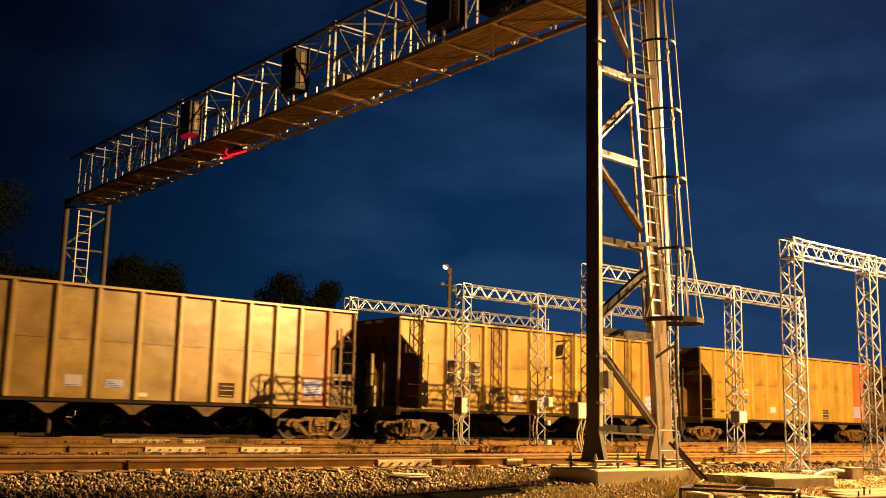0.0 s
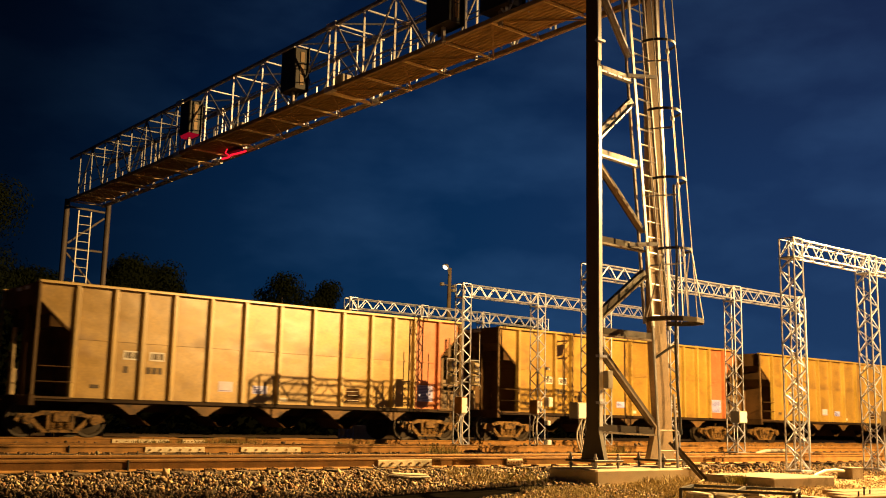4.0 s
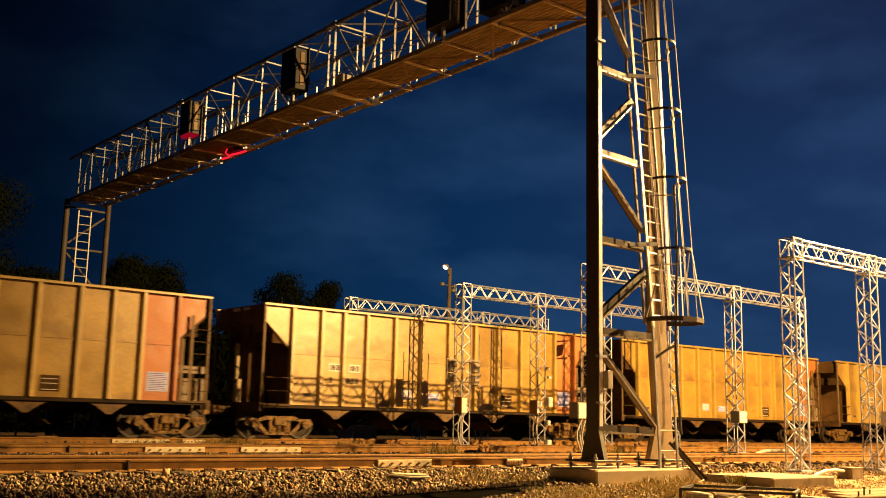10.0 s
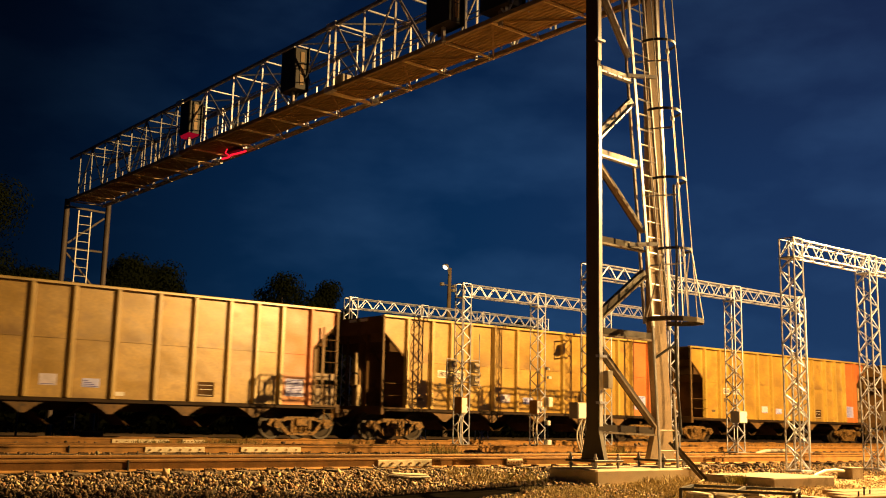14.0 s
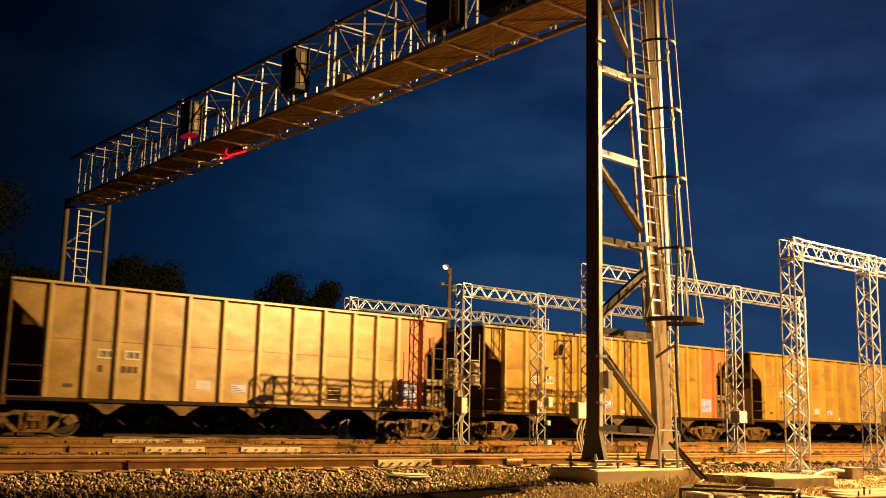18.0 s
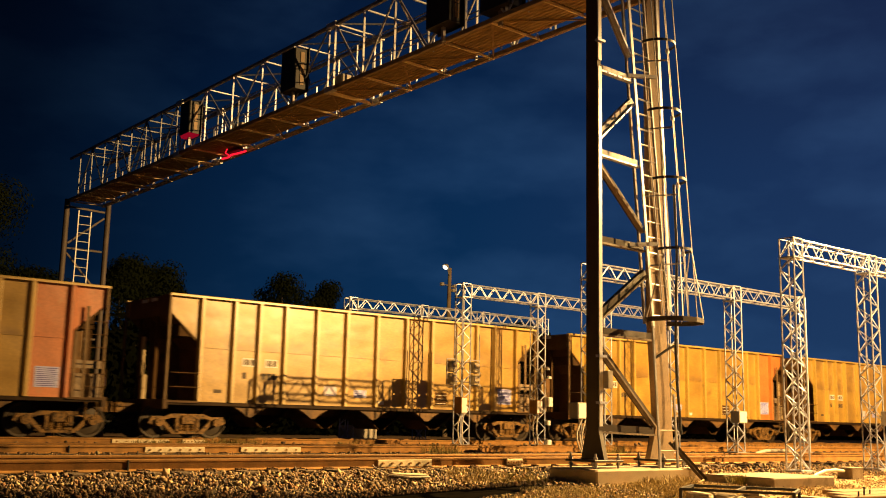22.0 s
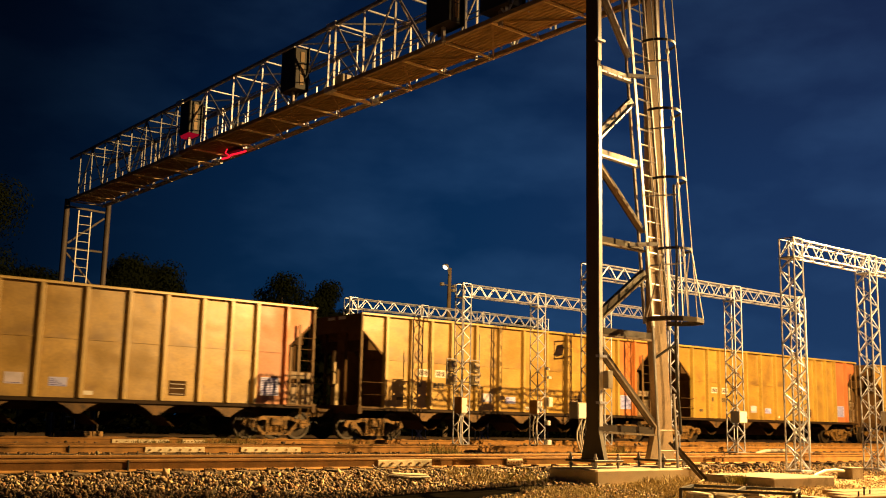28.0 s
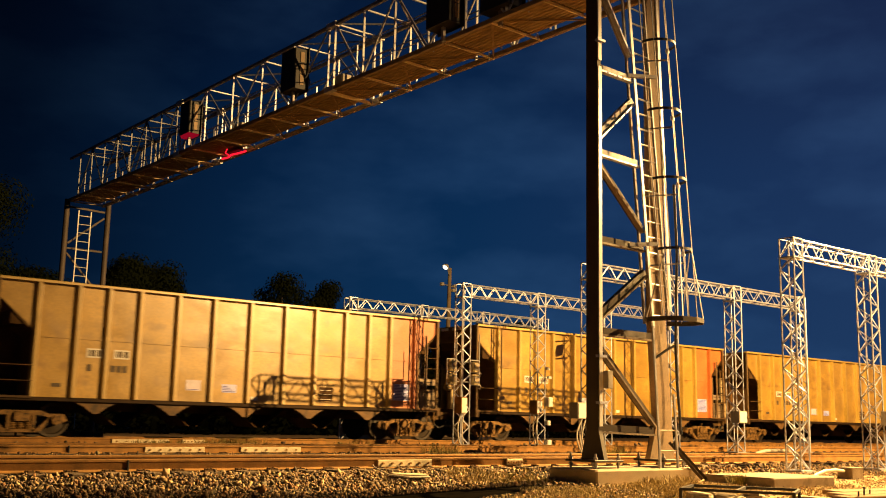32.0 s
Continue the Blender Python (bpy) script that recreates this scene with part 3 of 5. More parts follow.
def build_bridge():
    g = thing("signal_bridge", pose(0, 0, 0), "tall galvanised steel signal bridge spanning the railway tracks", "signal bridge")
    step = (BY1 - BY0) / NP
    for x in (BX0, BX1):
        for z in (BZ0, BZ1):
            low = z == BZ0
            part("chord", Solid().bar((x, BY0 - 0.3, z), (x, BY1 + 0.3, z), 0.10 if low else 0.08, 0.11 if low else 0.09), CHORD if low else GALV_DULL, g)
    truss_face(g, BX0, False)
    truss_face(g, BX1, True)
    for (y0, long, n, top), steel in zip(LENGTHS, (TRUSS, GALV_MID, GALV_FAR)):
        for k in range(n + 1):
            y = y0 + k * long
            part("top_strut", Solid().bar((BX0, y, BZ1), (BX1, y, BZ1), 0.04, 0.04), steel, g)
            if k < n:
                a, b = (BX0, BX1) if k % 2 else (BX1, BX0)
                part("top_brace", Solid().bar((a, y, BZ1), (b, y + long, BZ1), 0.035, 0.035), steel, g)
    # splice plates and the paired beams where two lengths meet
    for y in (22.625, 32.1):
        for x in (BX0, BX1):
            for z in (BZ0, BZ1):
                part("splice_plate", Solid().bev(x - 0.075, x + 0.075, y - 0.22, y + 0.22, z - 0.075, z + 0.07, 0.008), TRUSS, g)
        part("floor_beam", Solid().bar((BX0, y + 0.16, BZ0 - 0.05), (BX1, y + 0.16, BZ0 - 0.05), 0.032, 0.055), BEAM, g)
    for k in range(NP + 1):
        y = BY0 + k * step
        part("floor_beam", Solid().bar((BX0 - 0.02, y, BZ0 - 0.05), (BX1 + 0.02, y, BZ0 - 0.05), 0.032, 0.055), BEAM, g)
        part("bracket", Solid().bev(BX1 - 0.22, BX1 - 0.16, y - 0.09, y - 0.05, BZ0 - 0.09, BZ0 + 0.04, 0.01), GALV, g)
        if k % 2:
            part("bracket", Solid().bev(BX1 - 0.12, BX1 - 0.07, y + 0.02, y + 0.08, BZ0 - 0.09, BZ0 + 0.03, 0.01), GALV, g)
        if k < NP:
            y2 = y + step
            if k % 2 == 0:
                part("floor_brace", Solid().bar((BX0, y, BZ0 - 0.03), (BX1, y2, BZ0 - 0.03), 0.05, 0.025), GRATING, g)
            else:
                part("floor_brace", Solid().bar((BX1, y, BZ0 - 0.03), (BX0, y2, BZ0 - 0.03), 0.05, 0.025), GRATING, g)
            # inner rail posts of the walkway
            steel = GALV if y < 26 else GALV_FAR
            if k % 2:
                part("rail_post", Solid().bar((BX0 + 0.25, y + step * 0.45, BZ0), (BX0 + 0.25, y + step * 0.45, BZ0 + 1.1), 0.04, 0.03, (0, 1, 0)), steel, g)
            if k % 3:
                part("rail_post", Solid().bar((BX1 - 0.2, y + step * 0.7, BZ0), (BX1 - 0.2, y + step * 0.7, BZ0 + 1.1), 0.04, 0.03, (0, 1, 0)), steel, g)
            # walkway of narrow planks
            for j in range(10):
                x = BX0 + 0.07 + j * 0.118
                part("walkway_slat", Solid().box(x, x + 0.09, y + 0.02, y2 - 0.02, BZ0 + 0.01, BZ0 + 0.05), GRATING, g)
    for x in (BX0 + 0.25, BX1 - 0.2):
        for z in (0.55, 1.1):
            part("handrail", Solid().tube((x, BY0, BZ0 + z), (x, BY1, BZ0 + z), 0.016, 6), GALV_DULL, g)
    # bent-tube gates in the handrail beside the signals
    for y in (21.7, 23.4, 29.9, 31.3):
        x = BX1 - 0.2
        part("rail_gate", Solid().path([(x, y, BZ0), (x, y, BZ0 + 1.15), (x, y + 0.12, BZ0 + 1.25), (x, y + 0.75, BZ0 + 1.25), (x, y + 0.87, BZ0 + 1.15), (x, y + 0.87, BZ0)], 0.024, 7), GALV, g)
    return g


def near_tower(g):
    """Two legs with bracing, ladder and cage on the near side."""
    y = BY0
    x1, x2 = 14.10, 15.98
    # deep narrow leg with a flared foot, its shaded dark put into the colour
    part("leg", Solid().prism([(y - 0.28, 0.03), (y + 0.28, 0.03), (y + 0.15, 0.55), (y + 0.14, BZ0 + 0.05), (y - 0.14, BZ0 + 0.05), (y - 0.15, 0.55)], "x", x1 - 0.05, x1 + 0.05), LEG_DARK, g, "deep steel leg with shade put into its colour")
    for za, zb in ((0.62, 7.42), (7.54, 8.75)):
        part("leg_flange", Solid().bar((x1 + 0.005, y - 0.155, za), (x1 + 0.005, y - 0.155, zb), 0.085, 0.025, (0, 1, 0)), BRIGHT_STRIP, g, "galvanised flat strip, its lit white put into the colour")
    # broad leg with a flared foot
    part("leg", Solid().prism([(15.58, 0.03), (16.32, 0.03), (16.25, 0.7), (16.10, 2.8), (15.65, 2.8), (15.80, 0.7)], "y", y - 0.06, y + 0.06), LEG_TAN, g, "tan weathered steel lower leg")
    part("leg", Solid().prism([(16.10, 2.8), (BX1 + 0.1, BZ0 + 0.05), (BX1 - 0.3, BZ0 + 0.05), (15.65, 2.8)], "y", y - 0.055, y + 0.055), LEG_TAN, g, "tan weathered steel upper leg")
    part("leg_edge", Solid().bar((16.24, y - 0.07, 2.9), (15.93, y - 0.07, BZ0), 0.07, 0.03, (0, 1, 0)), TRUSS, g, "bright galvanised edge angle")
    part("leg_edge", Solid().bar((15.6, y + 0.04, 2.6), (14.97, y + 0.04, BZ0), 0.05, 0.05, (0, 1, 0)), GALV_DULL, g, "thin inner edge angle")
    part("hanging_cable", Solid().path([(16.12, y - 0.3, 5.4), (16.16, y - 0.32, 4.0), (16.12, y - 0.3, 2.8), (16.15, y - 0.26, 2.2), (16.2, y - 0.24, 1.5), (16.24, y - 0.26, 0.9), (16.22, y - 0.3, 0.5)], 0.028, 7), BLACK, g, "black hanging cable", smooth=True)
    part("hanging_cable", Solid().path([(16.14, y - 0.25, 2.2), (15.98, y - 0.2, 2.12), (15.72, y - 0.12, 1.95)], 0.026, 7), BLACK, g, "black hanging cable", smooth=True)
    for x in (x1, x2):
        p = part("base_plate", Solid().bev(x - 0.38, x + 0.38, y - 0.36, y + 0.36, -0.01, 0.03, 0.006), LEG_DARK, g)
        for dx in (-0.3, 0.3):
            for dy in (-0.3, 0.3):
                part("anchor_bolt", Solid().tube((x + dx, y + dy, -0.16), (x + dx, y + dy, 0.14), 0.022, 8).tube((x + dx, y + dy, 0.03), (x + dx, y + dy, 0.075), 0.042, 6).tube((x + dx, y + dy, -0.07), (x + dx, y + dy, -0.03), 0.042, 6), GALV_DULL, p, "rusty anchor bolt with nuts")
    # braces between the legs: x is taken on the inner faces
    inner = lambda z: 15.62 - 0.098 * (z - 2.6) if z > 2.6 else 15.72
    l = x1 + 0.05
    for za, zb in ((9.3, 7.95), (7.46, 7.44), (6.07, 7.0), (5.78, 5.74), (5.6, 4.45), (4.09, 4.08), (2.62, 3.6), (2.37, 2.36), (2.12, 0.72), (0.6, 0.56)):
        # lower braces are coloured darker for the shade low on the tower
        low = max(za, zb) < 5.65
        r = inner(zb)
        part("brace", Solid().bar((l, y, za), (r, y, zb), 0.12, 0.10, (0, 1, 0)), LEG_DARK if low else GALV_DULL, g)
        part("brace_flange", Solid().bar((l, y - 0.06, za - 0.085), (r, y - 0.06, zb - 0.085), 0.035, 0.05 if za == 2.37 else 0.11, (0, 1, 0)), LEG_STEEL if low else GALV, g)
    r = 15.3
    for z in (7.46, 4.08):
        part("cross_arm", Solid().bar((r - 0.35, y - 0.12, z - 0.02), (r + 0.3, y - 0.3, z + 0.05), 0.07, 0.07), GALV_DULL, g)
    part("switch_box", Solid().bev(14.12, 14.26, y - 0.32, y - 0.19, 1.30, 1.62, 0.01), BOX_GREY, g, "grey conduit box")
    for z in (1.02, 1.86, 7.9):
        part("conduit_clamp", Solid().box(14.0, 14.2, y - 0.225, y - 0.13, z, z + 0.045), GALV, g)
    # leaning ladder in front of the second leg
    yl = y - 0.15
    lx = lambda z: 15.07 + 0.1 * (8.02 - z)
    lad = part("ladder", Solid().bar((lx(2.5), yl, 2.5), (lx(11.3), yl, 11.3), 0.065, 0.03, (0, 1, 0)), TRUSS, g, "galvanised caged ladder")
    part("stringer", Solid().bar((lx(2.5) + 0.46, yl, 2.5), (lx(11.3) + 0.46, yl, 11.3), 0.035, 0.05, (0, 1, 0)), GALV_DULL, lad)
    for k in range(28):
        z = 2.75 + k * 0.305
        part("rung", Solid().tube((lx(z), yl, z), (lx(z) + 0.46, yl, z), 0.016, 6), TRUSS, lad)
    stub = part("step_ladder", Solid().bar((15.34, y - 0.5, -0.12), (15.17, y - 0.5, 2.5), 0.05, 0.03, (0, 1, 0)).bar((15.86, y - 0.5, -0.12), (15.76, y - 0.5, 1.25), 0.05, 0.03, (0, 1, 0)), GALV_DULL, g, "short steel step ladder at the leg's foot")
    for z in (0.2, 0.57):
        part("rung", Solid().tube((15.32 - 0.065 * z, y - 0.5, z), (15.86 - 0.065 * z, y - 0.5, z), 0.014, 6), LEG_TAN, stub)
    hoops = (2.7, 4.0, 5.36, 6.7, 8.06, 9.4, 10.7)
    cy, rr = yl - 0.36, 0.36
    ring = lambda z: [(lx(z) + 0.31 + rr * math.sin(t) * 1.02, cy + rr * math.cos(t), z) for t in [radians(86 + 194 * i / 14) for i in range(15)]]
    for z in hoops[1:]:
        h = part("cage_hoop", Solid().ribbon(ring(z), 0.05, 0.012), BLACK, lad, "dark steel cage hoop")
        e = ring(z)[0]
        part("hoop_tie", Solid().bar((e[0], e[1], z - 0.2), (e[0] - 0.5, y - 0.06, z - 0.26), 0.03, 0.03), GALV_DULL, h)
        part("hoop_lug", Solid().bev(e[0] - 0.03, e[0] + 0.04, e[1] - 0.03, e[1] + 0.03, z - 0.06, z + 0.03, 0.01), GALV, h)
    for i in (0, 4, 8, 11, 14):
        a, b = ring(2.7)[i], ring(10.7)[i]
        part("cage_bar", Solid().bar(a, b, 0.036 if i == 0 else 0.024, 0.012, (0, 1, 0)), TRUSS if i == 0 else GALV_DULL, lad)
    # flared collar at the cage's foot
    big = [(15.68 + 0.62 * math.sin(t), cy - 0.1 + 0.5 * math.cos(t), 2.62) for t in [radians(30 + 300 * i / 10) for i in range(11)]]
    part("cage_collar", Solid().ribbon(big, 0.09, 0.02), LEG_DARK, lad, "flat steel collar")
    for i, j in zip((1, 4, 6, 9), (2, 5, 9, 12)):
        part("cage_bar", Solid().bar(big[i], ring(4.0)[j], 0.03, 0.012, (0, 1, 0)), GALV_DULL, lad)
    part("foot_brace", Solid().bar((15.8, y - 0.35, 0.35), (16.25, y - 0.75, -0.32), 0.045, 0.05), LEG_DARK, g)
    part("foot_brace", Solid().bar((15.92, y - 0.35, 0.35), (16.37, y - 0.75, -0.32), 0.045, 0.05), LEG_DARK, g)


def far_tower(g):
    y = 42.3
    for x in (14.3, 16.05):
        part("leg", Solid().tube((x, y, -0.3), (x, y, BZ0), 0.115, 14), FAR_LEG, g, smooth=True)
    for za, zb in ((9.15, 9.1), (7.6, 8.85), (7.4, 7.4), (7.2, 5.6), (5.5, 5.5), (3.9, 5.3), (3.7, 3.7), (3.5, 2.0), (1.9, 1.9)):
        part("brace", Solid().bar((14.42, y, za), (15.9, y, zb), 0.075, 0.07, (0, 1, 0)), FAR_LEG, g)
    lad = part("ladder", Solid().bar((14.72, y - 0.25, 0.0), (14.72, y - 0.25, 9.0), 0.042, 0.03, (0, 1, 0)).bar((15.24, y - 0.25, 0.0), (15.24, y - 0.25, 9.0), 0.042, 0.03, (0, 1, 0)), BOX_WHITE, g, "pale painted ladder")
    for k in range(24):
        part("rung", Solid().tube((14.72, y - 0.25, 0.5 + 0.36 * k), (15.24, y - 0.25, 0.5 + 0.36 * k), 0.016, 6), BOX_WHITE, lad)


bridge = build_bridge()
near_tower(bridge)
far_tower(bridge)


def signal_head(y, x, z, lit, size=(0.5, 0.85, 1.15)):
    """Back of a colour-light signal: black background board, hood boxes, door and hinges."""
    w, d, h = size
    g = thing("railway_signal", pose(x, y, z), "black boxed railway signal head on the signal bridge" + (", showing red" if lit else ""), "railway signal", "signals")
    part("housing", Solid().bev(-w / 2, w / 2, -d / 2, d / 2, 0, h, 0.03), BLACK, g)
    part("background_board", Solid().bev(w / 2, w / 2 + 0.03, -d / 2 - 0.06, d / 2 + 0.06, -0.05, h + 0.05, 0.006), BLACK, g)
    for k in range(3):
        za = 0.12 + k * (h - 0.2) / 3
        part("rear_door", Solid().bev(-0.03, 0.10, -d / 2 - 0.02, -d / 2, za, za + (h - 0.3) / 3, 0.006), DOOR_DARK, g, "dull grey rear door")
        s = Solid()
        zc = za + 0.14
        for i in range(9):
            t0, t1 = radians(20 * i - 0), radians(20 * i + 20)
            s.bar((w / 2 + 0.18, 0.14 * math.cos(t0), zc + 0.14 * math.sin(t0)), (w / 2 + 0.18, 0.14 * math.cos(t1), zc + 0.14 * math.sin(t1)), 0.30, 0.012, (math.cos(0), 0, 0))
        part("visor", s, BLACK, g)
        if lit and k == 0:
            part("lens", Solid().tube((w / 2 + 0.03, 0, zc), (w / 2 + 0.045, 0, zc), 0.10, 14), LENS_RED, g, "glowing red lens")
            # not a lens: a glowing skirt for red light on the housing's underside
            part("lens", Solid().prism([(-0.19, 0.01), (0.2, 0.01), (0.17, -0.07), (-0.12, -0.09)], "y", -d / 2 + 0.02, d / 2 - 0.04), RED_SKIRT_GLOW, g, "glowing skirt for the red light on the housing")
    part("bracket", Solid().bar((0, 0, -0.35), (0, 0, 0), 0.08, 0.08), GALV_DULL, g)
    return g


signal_head(24.3, 14.25, 9.75, False, (0.42, 0.75, 1.2))
signal_head(30.9, 14.25, 9.85, True, (0.42, 0.7, 1.1))
signal_head(17.6, 14.25, 9.7, False, (0.42, 0.85, 1.3))
signal_head(15.9, 14.5, 9.65, False, (0.5, 0.9, 1.0))


def relay_cabinet(x, y, z, w, d, h):
    g = thing("relay_cabinet", pose(x, y, z), "pale grey relay cabinet on the signal bridge walkway", "cabinet", "relay cabinets")
    part("body", Solid().bev(-w / 2, w / 2, -d / 2, d / 2, 0, h, 0.02), BOX_GREY, g)
    part("door", Solid().bev(-w / 2 - 0.02, -w / 2, -d / 2 + 0.04, d / 2 - 0.04, 0.05, h - 0.06, 0.006), BOX_GREY, g)


# red-lit streak below the walkway, made as a glowing tube with an added housing
g = thing("marker_light", pose(15.45, 29.5, BZ0 - 0.16), "small red-lit streak under the signal bridge walkway, as a glowing tube", "marker light")
part("housing", Solid().bev(-0.05, 0.12, 0.1, 0.9, 0.04, 0.14, 0.02), BLACK, g)
part("lens", Solid().path([(0.1, 1.5, 0.0), (0.06, 1.0, -0.05), (0.03, 0.7, -0.02), (0.1, 0.35, -0.02), (0.18, 0.0, 0.0)], 0.035, 8).path([(0.03, 0.85, -0.02), (-0.1, 0.9, 0.06), (-0.22, 0.55, 0.1)], 0.018, 6), LENS_RED, g, "glowing bent tube for a red-lit streak")
relay_cabinet(15.5, 23.6, BZ0 + 0.05, 0.5, 0.6, 0.8)
relay_cabinet(15.5, 29.6, BZ0 + 0.05, 0.4, 0.5, 0.7)

# ---- footing of the near tower and slabs ----
f = thing("concrete_footing", pose(0, 0, 0), "pale cast concrete footing under the signal bridge leg", "footing")
part("block", Solid().bev(13.5, 16.43, 12.2, 13.37, -0.7, -0.12, 0.03), CONCRETE, f)
one("concrete_slab", Solid().bev(16.36, 18.4, 10.6, 12.1, -0.6, -0.22, 0.02), SLAB, "flat pale concrete slab lying in the dirt", "slab")
# ---- hopper cars ----
HALF = 7.24
XL = -7.32
W = 1.61
POSTS = (-7.26, -6.26, -5.2, -4.36, -3.46, -2.32, -1.2, 0.0, 1.2, 2.3, 3.42, 4.34, 5.2, 6.24, 7.18)


def truck_meshes():
    side = Solid()
    # cast side frame: outline in (x, z), drawn along y
    o = [(-1.22, 0.42), (-1.12, 0.60), (-0.72, 0.60), (-0.52, 0.70), (0.52, 0.70), (0.72, 0.60), (1.12, 0.60), (1.22, 0.42), (1.06, 0.33), (0.86, 0.38), (0.46, 0.17), (-0.46, 0.17), (-0.86, 0.38), (-1.06, 0.33)]
    top = [(-1.2, 0.44), (-1.1, 0.62), (-0.7, 0.62), (-0.5, 0.70), (0.5, 0.70), (0.7, 0.62), (1.1, 0.62), (1.2, 0.44), (1.02, 0.36), (0.8, 0.50), (0.5, 0.58), (-0.5, 0.58), (-0.8, 0.50), (-1.02, 0.36)]
    side.prism(top, "y", -0.07, 0.07)
    for k in (-1, 1):
        side.prism([(k * 0.86, 0.50), (k * 0.72, 0.52), (k * 0.36, 0.17), (k * 0.52, 0.17)], "y", -0.06, 0.06)
        side.prism([(k * 0.36, 0.16), (k * 0.28, 0.16), (k * 0.28, 0.60), (k * 0.36, 0.60)], "y", -0.08, 0.08)
    side.box(-0.5, 0.5, -0.08, 0.08, 0.13, 0.21)
    return side.mesh("side_frame", TRUCK)


def wheel_mesh(side):
    k = side
    prof = [(0.02, 0.05 * k), (0.16, 0.05 * k), (0.18, 0.02 * k), (0.36, 0.0), (0.385, 0.05 * k), (0.452, 0.055 * k), (0.457, -0.04 * k), (0.482, -0.06 * k), (0.482, -0.085 * k), (0.385, -0.085 * k), (0.36, -0.05 * k), (0.18, -0.05 * k), (0.02, -0.09 * k)]
    return Solid().turn(prof, (0, 0, 0), "y", 28).mesh("wheel", WHEEL, True)


SIDE_FRAME = truck_meshes()
WHEEL_L, WHEEL_R = wheel_mesh(-1), wheel_mesh(1)
AXLE = Solid().tube((0, -0.75, 0), (0, 0.75, 0), 0.085, 12).mesh("axle", WHEEL)
CAP = Solid().tube((0, -0.07, 0), (0, 0.07, 0), 0.12, 12)
for _k in range(3):
    _a = radians(120 * _k)
    CAP.tube((0.06 * math.cos(_a), -0.09, 0.06 * math.sin(_a)), (0.06 * math.cos(_a), 0.09, 0.06 * math.sin(_a)), 0.018, 6)
CAP = CAP.mesh("bearing_cap", TRUCK)
SPRING = Solid().turn([(0.0, 0.20)] + [(0.085 + 0.013 * (k % 2), 0.205 + 0.0225 * k) for k in range(11)] + [(0.0, 0.44)], (0, 0, 0), "z", 10).mesh("spring", TRUCK)


def build_truck(car, x):
    t = part("truck", Solid().bev(x - 0.22, x + 0.22, -1.15, 1.15, 0.42, 0.66, 0.03), TRUCK, car, "dusty cast steel two-axle truck")
    for y in (-1.0, 1.0):
        part("side_frame", SIDE_FRAME, None, t, at=pose(x, y, 0))
        for k in (-0.2, 0.0, 0.2):
            part("spring", SPRING, None, t, at=pose(x + k, y, 0))
    for k in (-0.89, 0.89):
        w = part("wheelset", AXLE, None, car, "steel wheelset", at=pose(x + k, 0, 0.457))
        part("wheel", WHEEL_L, None, w, at=pose(0, -0.75, 0))
        part("wheel", WHEEL_R, None, w, at=pose(0, 0.75, 0))
        part("bearing_cap", CAP, None, w, at=pose(0, -1.1, 0))
        part("bearing_cap", CAP, None, w, at=pose(0, 1.1, 0))


ZT, ZS = 4.10, 1.05
Z1, Z2 = 3.60, 2.74


def side_panel(x0, x1, y0, y1):
    s = Solid()
    zb = ZS
    if x0 < -6.5 or x1 > 6.5:
        # end bays stop at the slope sheet
        a, b = (x0, x1) if x0 < 0 else (x1, x0)
        s.prism([(a, ZT - 0.07), (b, ZT - 0.07), (b, Z2), (a, Z1)], "y", y0, y1)
        return s
    s.prism([(x0, zb), (x1, zb), (x1, ZT - 0.07), (x0, ZT - 0.07)], "y", y0, y1)
    # horizontal seam of the two plates
    s.box(x0, x1, y0 - 0.024 if y0 < 0 else y0, y1 if y0 < 0 else y1 + 0.024, 2.60, 2.63)
    return s


